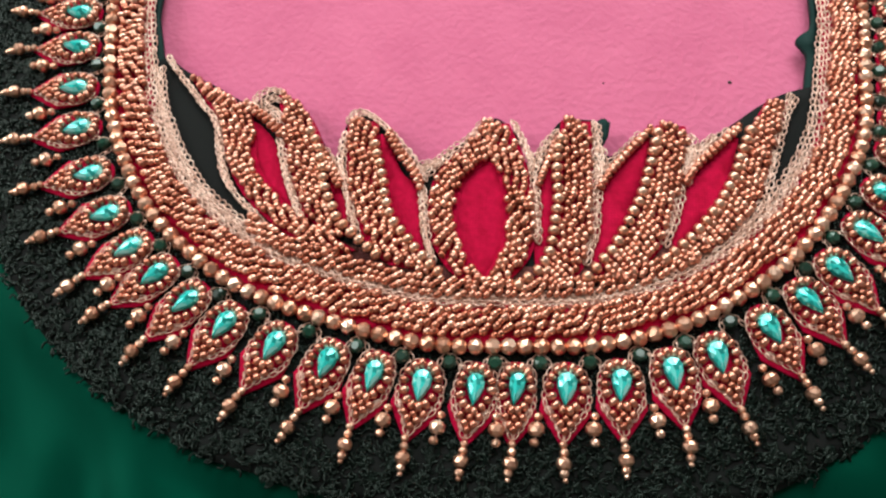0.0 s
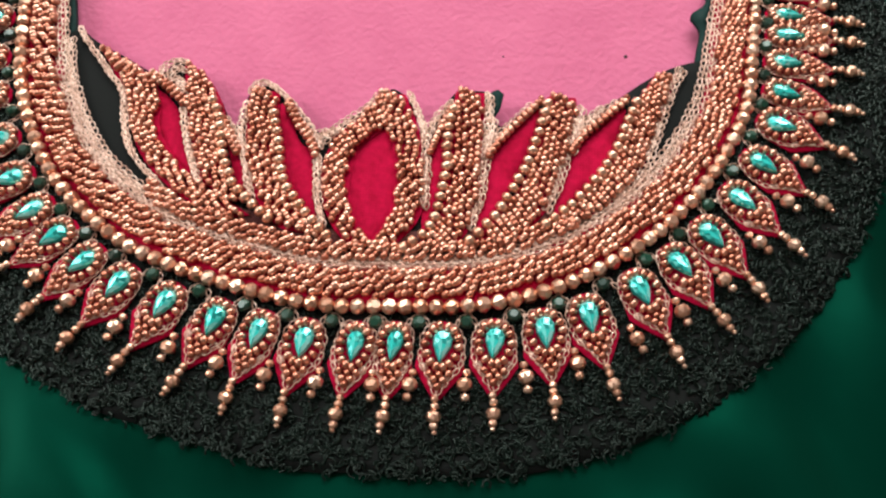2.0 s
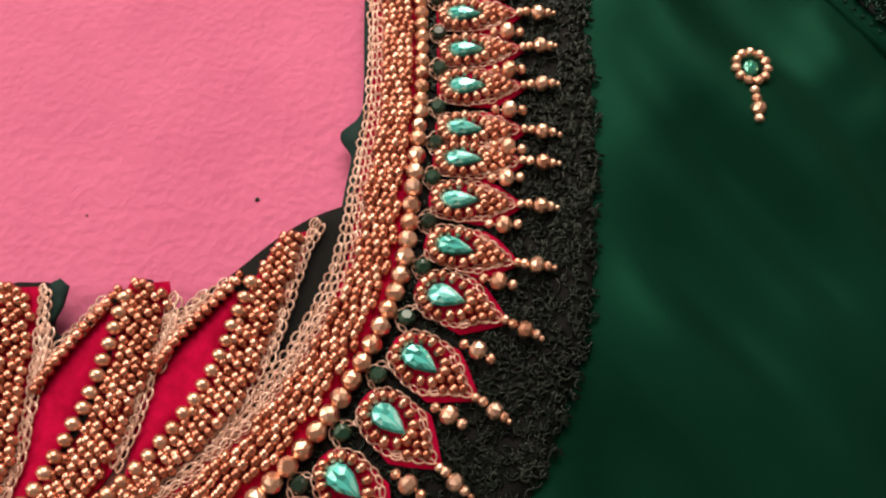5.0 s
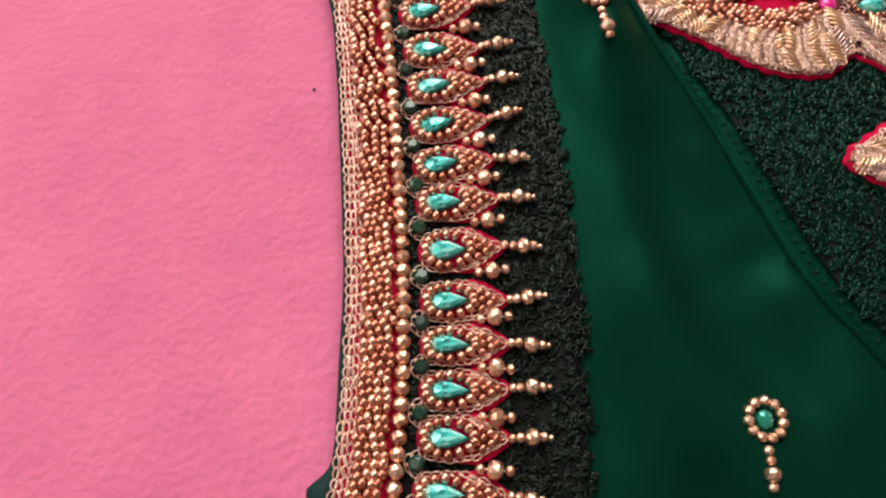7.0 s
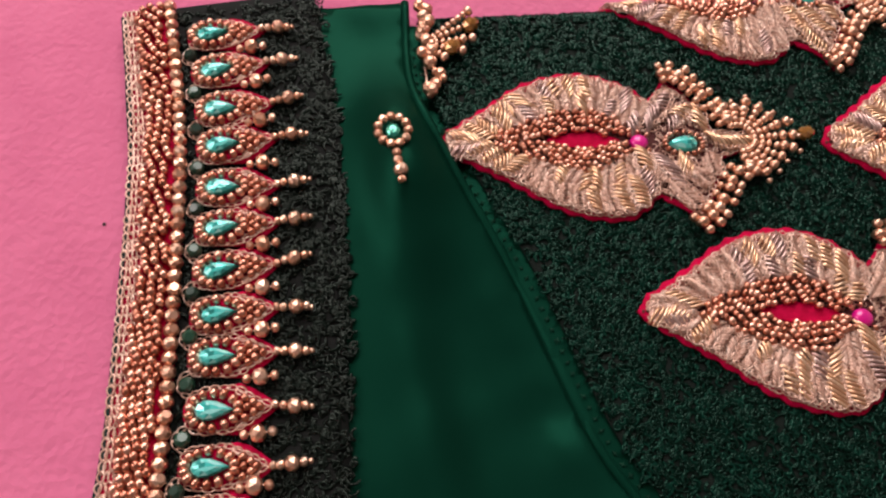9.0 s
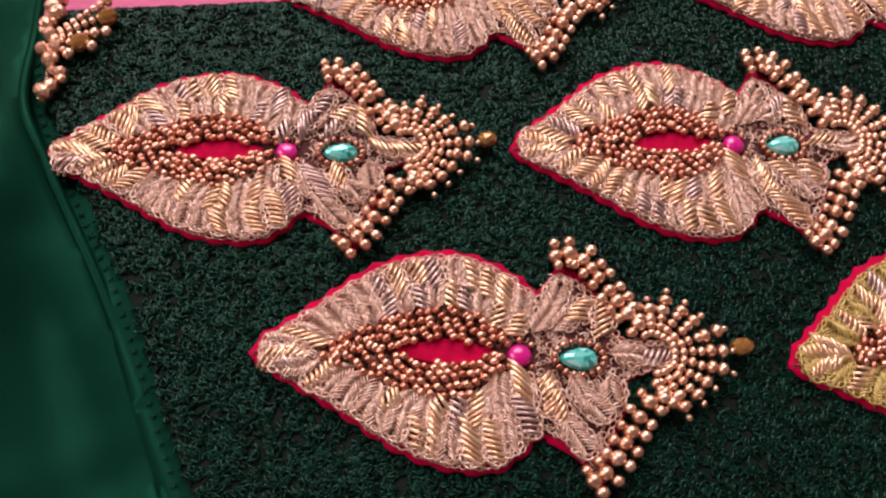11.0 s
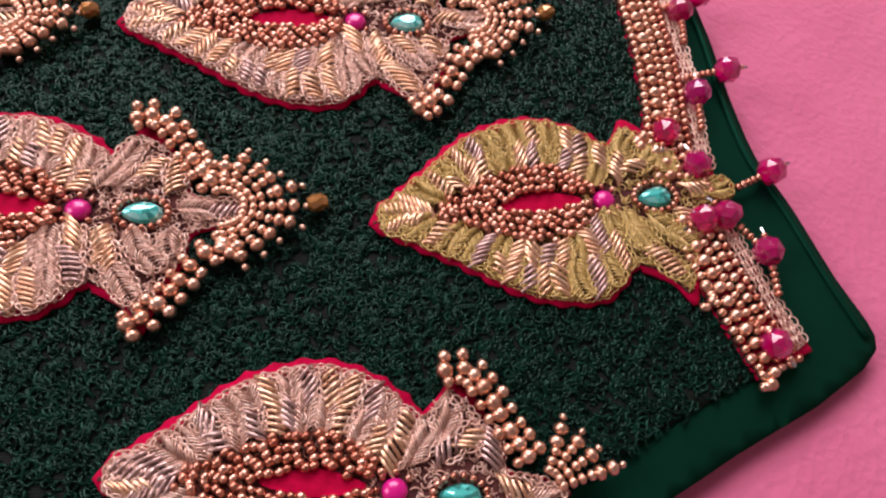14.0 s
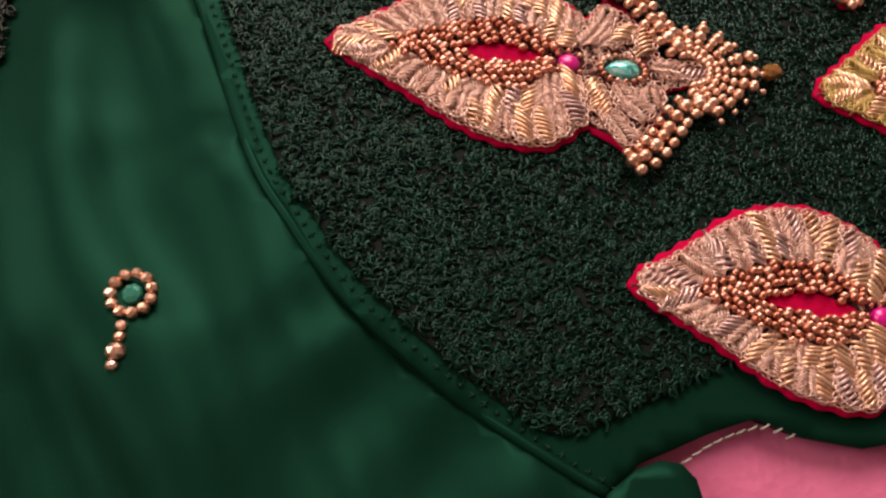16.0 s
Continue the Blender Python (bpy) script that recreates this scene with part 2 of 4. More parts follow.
def tube(soup, line, r, seg=5, closed=False):
    """A round thread along a 3D line."""
    line = np.asarray(line, float)
    t = np.roll(line, -1, 0) - np.roll(line, 1, 0) if closed else np.gradient(line, axis=0)
    t /= np.linalg.norm(t, axis=1, keepdims=True) + 1e-9
    a = np.cross(t, (0, 0, 1.0))
    a /= np.linalg.norm(a, axis=1, keepdims=True) + 1e-6
    b = np.cross(a, t)
    ang = [2 * math.pi * k / seg for k in range(seg)]
    v = np.concatenate([line[i] + r * np.array([math.cos(q) * a[i] + math.sin(q) * b[i] for q in ang]) for i in range(len(line))])
    f, m = [], len(line)
    for i in range(m if closed else m - 1):
        j = (i + 1) % m
        f += [(i * seg + k, i * seg + (k + 1) % seg, j * seg + (k + 1) % seg, j * seg + k) for k in range(seg)]
    if not closed:
        f += [tuple(range(seg - 1, -1, -1)), tuple(range((m - 1) * seg, m * seg))]
    soup.add(v, f)


def tubes(soup, lines, r, seg=4):
    """Many round threads at once: lines has the shape (threads, points, 3)."""
    lines = np.asarray(lines, float)
    count, m, _ = lines.shape
    t = np.gradient(lines, axis=1)
    t /= np.linalg.norm(t, axis=2, keepdims=True) + 1e-9
    a = np.cross(t, (0, 0, 1.0))
    a /= np.linalg.norm(a, axis=2, keepdims=True) + 1e-6
    b = np.cross(a, t)
    ang = np.arange(seg) * 2 * math.pi / seg
    r = np.broadcast_to(np.reshape(r, (-1, 1, 1, 1)), (count, 1, 1, 1))
    v = lines[:, :, None] + r * (np.cos(ang)[:, None] * a[:, :, None] + np.sin(ang)[:, None] * b[:, :, None])
    one = [(i * seg + k, i * seg + (k + 1) % seg, (i + 1) * seg + (k + 1) % seg, (i + 1) * seg + k) for i in range(m - 1) for k in range(seg)]
    one = np.array(one)
    f = (one[None] + (np.arange(count) * m * seg)[:, None, None]).reshape(-1, 4) + soup.n
    soup.v.append(v.reshape(-1, 3))
    soup.f.extend(map(tuple, f.tolist()))
    soup.n += count * m * seg


dice = np.random.default_rng(11)


def chain_stitch(soup, line, z, w=0.75, pitch=2.1, r=0.2):
    """Zari chain stitch: interlocking loops along a line."""
    line = smooth_line(line, pitch)
    t, n = normals_of(line)
    c, d, n = line[:-1], np.diff(line, axis=0), n[:-1]
    k = len(c)
    c = c + n * dice.uniform(-0.22, 0.22, (k, 1)) * min(1.0, w)
    d = d * dice.uniform(0.85, 1.15, (k, 1))
    u = np.linspace(0, 1.2, 6)
    q = np.sin(np.linspace(0, math.pi, 6)) ** 0.8
    ww = w * dice.uniform(0.8, 1.2, (k, 1, 1)) * 0.5
    lift = dice.uniform(-0.06, 0.06, (k, 1))
    for s in (1, -1):
        xy = c[:, None] + d[:, None] * u[None, :, None] + n[:, None] * s * ww * q[None, :, None]
        tubes(soup, np.concatenate([xy, (z + 0.25 * q[None] + lift)[..., None]], 2), r, 4)


def curl_lines(x, y, z, size):
    """Short curled stitches at many places."""
    x, y, z = (np.asarray(c, float) for c in (x, y, z))
    k = len(x)
    a, b = dice.uniform(0, 6.28, k)[:, None], (dice.uniform(0.8, 3.2, k) * dice.choice((-1, 1), k))[:, None]
    size = size * dice.uniform(0.7, 1.3, k)[:, None]
    u = np.linspace(-0.5, 0.5, 5)[None]
    px, py = x[:, None] + size * u * np.cos(a + b * u), y[:, None] + size * u * np.sin(a + b * u)
    pz = z[:, None] + 0.75 * (0.25 - u * u) * size * 0.5 + dice.uniform(-0.1, 0.15, (k, 1))
    return np.stack([px, py, pz], 2)


def inside(x, y, poly):
    """Which of the points lie inside a closed outline."""
    x, y = np.asarray(x, float), np.asarray(y, float)
    res = np.zeros(x.shape, bool)
    px, py = poly[:, 0], poly[:, 1]
    qx, qy = np.roll(px, -1), np.roll(py, -1)
    for a, b, c, d in zip(px, py, qx, qy):
        if b != d:
            res ^= ((b > y) != (d > y)) & (x < (c - a) * (y - b) / (d - b) + a)
    return res


def sheet(name, outline, step, height, thick, material, warp=None, smooth=True):
    """A cloth with thickness inside a closed outline; height(x, y) gives its top."""
    from mathutils.geometry import delaunay_2d_cdt
    o = np.asarray(outline, float)
    lo, hi = o.min(0), o.max(0)
    gx, gy = np.meshgrid(np.arange(lo[0], hi[0], step), np.arange(lo[1], hi[1], step))
    gx = gx + (np.arange(gx.shape[0]) % 2)[:, None] * step * 0.5
    gx, gy = gx.ravel(), gy.ravel()
    ok = inside(gx, gy, o)
    g = np.stack([gx[ok], gy[ok]], 1)
    fine = np.concatenate([np.linspace(a, b, max(1, int(np.linalg.norm(b - a) / step)), endpoint=False) for a, b in zip(o, np.roll(o, -1, 0))])
    if len(g):
        near = np.concatenate([np.min(np.hypot(c[:, None, 0] - fine[None, :, 0], c[:, None, 1] - fine[None, :, 1]), 1) for c in np.array_split(g, max(1, len(g) // 2000))])
        g = g[near > step * 0.45]
    pts = np.concatenate([fine, g]) if len(g) else fine
    e = [(i, (i + 1) % len(fine)) for i in range(len(fine))]
    v2, e2, f2, *_ = delaunay_2d_cdt([Vector(p) for p in pts], e, [], 1, 1e-6)
    v2 = np.array([tuple(p) for p in v2])
    z = np.array([height(x, y) for x, y in v2])
    n = len(v2)
    top = np.column_stack([v2, z])
    bot = np.column_stack([v2, z - thick])
    faces = [tuple(f) for f in f2]
    count = {}
    for f in faces:
        for a, b in zip(f, f[1:] + f[:1]):
            count[(a, b)] = 1
    rim = [(a, b) for a, b in count if (b, a) not in count]
    faces += [tuple(i + n for i in reversed(f)) for f in f2] + [(b, a, a + n, b + n) for a, b in rim]
    v = np.concatenate([top, bot])
    if warp is not None:
        v = warp(v)
    return mesh_of(name, v, faces, material, smooth)


def bead_string(soup, line, r, z, squeeze=1.0, flat=0.85):
    """One line of strung beads."""
    line = smooth_line(line, 2 * r * squeeze)
    t, n = normals_of(line)
    for p, d in zip(line, t):
        put_bead(soup, p[0] + rng.uniform(-0.1, 0.1), p[1] + rng.uniform(-0.1, 0.1), z + rng.uniform(-0.1, 0.1), r * rng.uniform(0.95, 1.06), (d[0], d[1], 0), flat)


def faceted_drop(length, width, height, point=1.0, seg=12):
    """A pear-cut stone lying flat, its point towards +x; every facet is a piece of its own."""
    def rim(s, z, turn=0.0):
        out = []
        for k in range(seg):
            a = 2 * math.pi * (k + turn) / seg
            y = math.sin(a) * (1 + point * (1.22 * abs(math.sin(a / 2)) ** 1.1 - 1))
            out.append(np.array((length / 2 * math.cos(a) * s, width / 2 * y * s, z)))
        return out
    r0, r1, r2 = rim(1.0, 0.0), rim(0.84, height * 0.62), rim(0.44, height, 0.5)
    v, f = [], []

    def facet(*corners):
        f.append(tuple(range(len(v), len(v) + len(corners))))
        v.extend(corners)

    for k in range(seg):
        j = (k + 1) % seg
        facet(r0[k], r0[j], r1[j], r1[k])
        facet(r1[k], r1[j], r2[k])
        facet(r2[k], r1[j], r2[j])
    mid = np.array((-length * 0.06, 0.0, height * 1.04))
    for k in range(0, seg, 3):
        facet(*(r2[(k + q) % seg] for q in range(4)), mid)
    return np.array(v), f


def bead_fill(soup, one, two, z, r=1.0, pitch=1.65, slant=0.7, loose=0.2):
    """Seed beads in short slanting rows that fill the ground between two lines."""
    a, b = smooth_line(one, 0.5), smooth_line(two, 0.5)
    length = 0.25 * (len(a) + len(b))
    rows = max(3, int(length / pitch))
    at = lambda line, u: line[int(round(min(1.0, max(0.0, u)) * (len(line) - 1)))]
    for i in range(rows):
        u = (i + 0.5) / rows
        k = max(1, int(round(np.linalg.norm(at(b, u) - at(a, u)) / (1.72 * r))))
        sway = rng.uniform(-0.4, 0.4) / k
        for j in range(k):
            q = min(1.0, max(0.0, (j + 0.5) / k + sway))
            shift = slant * (q - 0.5) * k / rows
            c0, c1 = at(a, u + shift), at(b, u + shift)
            p = c0 + (c1 - c0) * q + np.array([rng.uniform(-loose, loose), rng.uniform(-loose, loose)])
            d = (c1 - c0) / (np.linalg.norm(c1 - c0) + 1e-6)
            t = np.array([-d[1], d[0]]) * slant
            put_bead(soup, p[0], p[1], z + 0.35 * math.sin(math.pi * q) + rng.uniform(-0.25, 0.35), r * rng.uniform(1.0, 1.16), (d[0] + t[0], d[1] + t[1], rng.uniform(-0.35, 0.35)), 0.8)

# ---- unseen room added round the bed to shape light and bead reflections ----


def slab(name, x0, x1, y0, y1, z0, z1, material, label, category):
    bm = bmesh.new()
    bmesh.ops.create_cube(bm, size=1.0)
    for v in bm.verts:
        v.co = Vector(((x0 + x1) / 2 + v.co.x * (x1 - x0), (y0 + y1) / 2 + v.co.y * (y1 - y0), (z0 + z1) / 2 + v.co.z * (z1 - z0)))
    bmesh.ops.bevel(bm, geom=bm.edges[:], offset=0.004, segments=1, affect="EDGES")
    me = bpy.data.meshes.new(name)
    bm.to_mesh(me)
    bm.free()
    me.materials.append(material)
    return tagged(new(name, me), label, category, kind="structure")


slab("floor", -1.6, 1.6, -1.6, 1.6, -0.62, -0.52, floor_stone, "plain grey stone floor of the room", "floor")
slab("ceiling", -1.6, 1.6, -1.6, 1.6, 2.1, 2.2, wall_paint, "unseen pale ceiling added to bounce the light", "ceiling")
slab("wall_south", -1.6, 1.6, -1.6, -1.5, -0.52, 2.1, wall_paint, "unseen cream wall added to shape the reflections", "wall")
slab("wall_east", 1.5, 1.6, -1.5, 1.5, -0.52, 2.1, wall_paint, "unseen cream wall added to shape the reflections", "wall")


def wall_with_window(name, along_x, at, centre, low, high, half):
    """An added, unseen wall 0.1 m thick with a window opening right through it, and a frame in the opening."""
    bm = bmesh.new()

    def block(a0, a1, z0, z1, d0, d1):
        made = bmesh.ops.create_cube(bm, size=1.0)["verts"]
        for v in made:
            a, d, z = (a0 + a1) / 2 + v.co.x * (a1 - a0), (d0 + d1) / 2 + v.co.y * (d1 - d0), (z0 + z1) / 2 + v.co.z * (z1 - z0)
            v.co = Vector((a, d, z)) if along_x else Vector((d, a, z))

    def finish(title, material, label, category):
        bmesh.ops.recalc_face_normals(bm, faces=bm.faces[:])
        me = bpy.data.meshes.new(title)
        bm.to_mesh(me)
        bm.clear()
        me.materials.append(material)
        return tagged(new(title, me), label, category, kind="structure")

    d0, d1, end = min(at, at + 0.1 * (1 if at > 0 else -1)), max(at, at + 0.1 * (1 if at > 0 else -1)), 1.6 if along_x else 1.5
    block(-end, centre - half, -0.52, 2.1, d0, d1)
    block(centre + half, end, -0.52, 2.1, d0, d1)
    block(centre - half, centre + half, -0.52, low, d0, d1)
    block(centre - half, centre + half, high, 2.1, d0, d1)
    finish(name, wall_paint, "unseen cream wall with a window added to shape the reflections", "wall")
    m = (d0 + d1) / 2
    for a0, a1, z0, z1 in ((centre - half, centre - half + 0.05, low, high), (centre + half - 0.05, centre + half, low, high), (centre - half + 0.05, centre + half - 0.05, low, low + 0.05), (centre - half + 0.05, centre + half - 0.05, high - 0.05, high)):
        block(a0, a1, z0, z1, m + 0.01, m + 0.045)
    bm.verts.ensure_lookup_table()
    finish("window_1" if along_x else "window_2", bed_wood, "brown wooden frame added in an unseen window", "window")
    bm.free()


wall_with_window("wall_north", True, 1.5, 0.1, 0.62, 1.92, 0.78)
wall_with_window("wall_west", False, -1.5, 0.35, 0.62, 1.8, 0.56)
slab("table", -0.75, 1.05, -0.7, 0.9, -0.52, -0.03, bed_wood, "plain brown wooden table under the pink cloth", "table")

# ---- pink cloth ----


def pink_height(x, y):
    return -7.0 + 0.8 * noise.noise(Vector((x / 90, y / 90, 3.0))) + 0.3 * noise.noise(Vector((x / 22, y / 22, 9.0)))


PINK = np.array([(-740.0, -690), (1040, -690), (1040, 890), (-740, 890)])
pink_ob = part("pink_cloth", sheet("pink_cloth", PINK, 9.0, pink_height, 22.0, pink_cloth))
tagged(pink_ob, "soft pink fleece cloth spread flat under the blouse", "cloth", kind="structure")


def speck(x, y, r):
    s = Soup()
    put_bead(s, 0, 0, 0, r, (0, 0, 1), 0.4)
    ob = part("lint_speck", s.mesh("lint_speck", black_thread), None, m=pose(x * MM, y * MM, (pink_height(x, y) + r * 0.35) * MM))
    tagged(ob, "tiny dark speck of lint on the pink cloth", "lint", "lint specks")


for q in ((64.2, 62.5, 0.5), (78.0, 165.2, 0.42), (30.0, 60.0, 0.25)):
    speck(*q)

# ---- plan of the neckline: the line on which the pear stones sit ----
STONE_LINE = smooth_line([(95, 229), (98, 214.5), (103.8, 182.7), (107.3, 142), (108.8, 112), (108.2, 84), (105.4, 58), (101.7, 38), (90.5, 16), (75.5, -1.7), (54.3, -16.6),
                          (32, -24.8), (10, -27.2), (-11, -28.1), (-33, -24.8), (-58.5, -17.6), (-76.9, -6.9), (-93, 8), (-107.3, 32), (-114.8, 58), (-119.5, 84), (-121, 125), (-117, 180), (-110, 229)], 1.0)
ALONG = np.r_[0, np.cumsum(np.linalg.norm(np.diff(STONE_LINE, axis=0), axis=1))]
LT, LN = normals_of(STONE_LINE)
if (LN[300] @ (STONE_LINE[300] - np.array([0, 100.0]))) < 0:
    LN = -LN


def band(s, d):
    """The place s along the neckline and d outward from the stones' line, with the way along and the way out."""
    i = np.array([np.interp(s, ALONG, STONE_LINE[:, k]) for k in (0, 1)])
    t = np.array([np.interp(s, ALONG, LT[:, k]) for k in (0, 1)])
    n = np.array([np.interp(s, ALONG, LN[:, k]) for k in (0, 1)])
    return i + n * d, t, n


def along(d, s0=0.0, s1=None, step=4.0):
    s1 = ALONG[-1] if s1 is None else s1
    return np.array([band(s, d(s) if callable(d) else d)[0] for s in np.linspace(s0, s1, max(3, int((s1 - s0) / step)))])


blouse = tagged(new("embroidered_blouse"), "dark green satin blouse with copper beaded neckline laid on pink cloth", "blouse")

# body of satin
S0, S1 = 4.0, ALONG[-1] - 4.0
ARMHOLE = smooth_line([(146, 228.5), (147.8, 201.6), (155.9, 182.7), (171.5, 153), (186, 118), (195.5, 103.2), (204.8, 91.2), (215.3, 81.4), (227.2, 72.1), (239.6, 64.1), (252, 57)], 3.0)
SIDE = [(257, 61), (261, 62.5), (264.5, 62), (266.8, 59.5), (267.8, 55), (267.6, 40), (266.5, 20), (258, -40), (250, -120), (246, -200)]


def body_height(x, y):
    w = 10.5 * noise.noise(Vector(((x * 0.85 + y * 0.5) / 21, (y * 0.85 - x * 0.5) / 60, 1.0))) + 1.5 * noise.noise(Vector(((x + y * 0.3) / 12, y / 36, 5.0)))
    d = math.sqrt(float(np.min((STONE_LINE[::4, 0] - x) ** 2 + (STONE_LINE[::4, 1] - y) ** 2)))
    e = math.sqrt(float(np.min((ARMHOLE[:, 0] - x) ** 2 + (ARMHOLE[:, 1] - y) ** 2)))
    k = min(1.0, max(0.0, (d - 28) / 18)) * (0.35 + 0.65 * min(1.0, e / 25))
    i = int(np.argmin((ARMHOLE[:, 0] - x) ** 2 + (ARMHOLE[:, 1] - y) ** 2))
    pleat = 3.2 * noise.noise(Vector((i / 3.2, e / 60, 3.0))) * math.exp(-e / 32) * min(1.0, e / 5)
    ridge = 10.5 * math.exp(-((x - 144.5 - 0.12 * (181 - y)) / 8.5) ** 2 - ((y - 180) / (20 if y > 180 else 34)) ** 2)
    return ridge - 2.6 + 3.3 * math.tanh((w * k + (pleat if y < 125 else 0.4 * pleat) * min(1.0, max(0.0, (d - 28) / 12))) / 3.3)


inner_edge = along(-20.5, S0, S1)
left_side = [(-x + (-12 if y > -20 else 0), y) for x, y in list(ARMHOLE) + SIDE]
BODY = np.concatenate([inner_edge, np.array(left_side), np.array(SIDE[::-1]), ARMHOLE[::-1]])
body = part("body", sheet("body", BODY, 3.2, body_height, 1.0, satin), blouse, "dark green satin front with soft folds")

# thread-worked yoke round the neck
yoke_in, yoke_out = along(-19.5, S0, S1, 3.0), along(lambda s: 26.8 + 2.6 * math.exp(-((s - 265) / 60) ** 2) + 1.2 * noise.noise(Vector((s / 14, 0, 2))), S0, S1, 2.0)
YOKE = np.concatenate([yoke_in, yoke_out[::-1]])


def yoke_height(x, y):
    return -1.7 + 0.15 * noise.noise(Vector((x / 9, y / 9, 4.0)))


yoke = part("yoke", sheet("yoke", YOKE, 4.0, yoke_height, 0.8, yoke_cloth), blouse, "black-green yoke covered in looped thread")


def curls(name, places, height, material, parent, label, warp=None, size=2.3, r=0.24):
    """A pile of short curled stitches of thread."""
    s = Soup()
    x, y = places[:, 0], places[:, 1]
    tubes(s, curl_lines(x, y, np.full(len(x), height + 0.1), size), r * dice.uniform(0.8, 1.2, len(x)), 4)
    return part(name, s.mesh(name, material, True, warp), parent, label, kind="stuff")


sd = np.stack([dice.uniform(S0 + 2, S1 - 2, 18000), dice.uniform(-8, 27.6, 18000)], 1)
sd[:, 1] *= 1 + 0.09 * np.exp(-((sd[:, 0] - 265) / 60) ** 2)
sd = sd[(sd[:, 1] > 8) | (dice.uniform(0, 1, 18000) < 0.5)]
yoke_spots = np.array([band(a, b)[0] for a, b in sd])
yoke_spots = yoke_spots[(yoke_spots[:, 0] > -150) & (yoke_spots[:, 1] < 232)]
curls("yoke_stitches", yoke_spots, -1.75, black_thread, blouse, "dense looped black-green thread stitches", None, 3.0, 0.31)

# ---- neckline embroidery ----
def strip(name, d0, d1, z, thick, material, step=3.0, s0=S0, s1=S1):
    o = np.concatenate([along(d0, s0, s1, step), along(d1, s0, s1, step)[::-1]])
    return sheet(name, o, 6.0, lambda x, y: z, thick, material)


def side(s):
    """1 along the straight sides of the neck, 0 at its rounded bottom."""
    return min(1.0, max(0.0, (190 - s) / 40)) + min(1.0, max(0.0, (s - 450) / 40))


part("red_backing", strip("red_backing", -20.2, -8.6, -0.9, 0.7, red_felt), blouse, "crimson felt strip behind the neckline beads")
part("neck_piping", strip("neck_piping", lambda s: -23.8 + 2.0 * side(s) - 3.6 * math.exp(-((s - 158) / 3.2) ** 2) + 0.8 * noise.noise(Vector((s / 20, 0, 8))), -20.0, -2.6, 1.6, lining, 1.5), blouse, "dark green turned-in edge of the neckline")
s = Soup()
for d in (-22.4, -21.4, -20.4, -19.4):
    chain_stitch(s, along(lambda s, d=d: d + 2.1 * side(s), S0, S1), -0.85, 1.25, 2.1, 0.2)
part("neck_zari", s.mesh("neck_zari", zari, True), blouse, "dull gold chain-stitch edging along the neckline", kind="stuff")
s = Soup()
bead_fill(s, along(lambda s: -11.9 + 0.7 * side(s), S0, S1), along(lambda s: -19.0 + 1.4 * side(s), S0, S1), 0.0, 1.12, 1.68, 0.7)
part("neck_beading", s.mesh("neck_beading", copper), blouse, "rows of small copper seed beads", kind="stuff")

line_mesh = {}
BIG = along(-9.3, S0, S1, 1.0)
big_len = np.r_[0, np.cumsum(np.linalg.norm(np.diff(BIG, axis=0), axis=1))]
pos, k = 1.0, 0
while pos < big_len[-1] - 1:
    c = np.array([np.interp(pos, big_len, BIG[:, i]) for i in (0, 1)])
    low = 1.0 if c[1] < 74 else 0.0
    r = 1.55 + 0.32 * low
    key = round(r, 2)
    if key not in line_mesh:
        q = Soup()
        q.add(ROUND_V * (r, r, r * 0.95), ROUND_F)
        line_mesh[key] = q.mesh("bead", copper_one)
    part("bead", line_mesh[key], blouse, m=pose(c[0] * MM, c[1] * MM, (0.1 + rng.uniform(-0.1, 0.15)) * MM, rng.uniform(0, 90), rng.uniform(0, 90), rng.uniform(0, 90)))
    pos += 2 * r * rng.uniform(0.94, 1.02)
    k += 1

# stones along the neckline: distances from the right shoulder
STONES = [15.0, 26.0, 37.0, 47.0, 58.0, 68.0, 78.0, 88.0, 97.0, 108.0, 119.0, 128.0, 137.0, 146.0, 156.0, 163.0, 172.0, 182.0, 192.0, 205.0, 217.0, 230.0, 241.0, 253.0, 267.0, 278.0, 290.0, 302.0, 313.0, 322.0, 334.0, 345.0, 356.0, 369.0, 382.0, 393.0, 404.0, 414.0, 426.0, 439.0, 454.0, 467.0, 481.0, 493.0, 503.8, 514.6, 525.4, 536.2, 547.0, 557.8, 568.6, 579.4, 590.2, 601.0, 611.8, 622.6, 633.4]


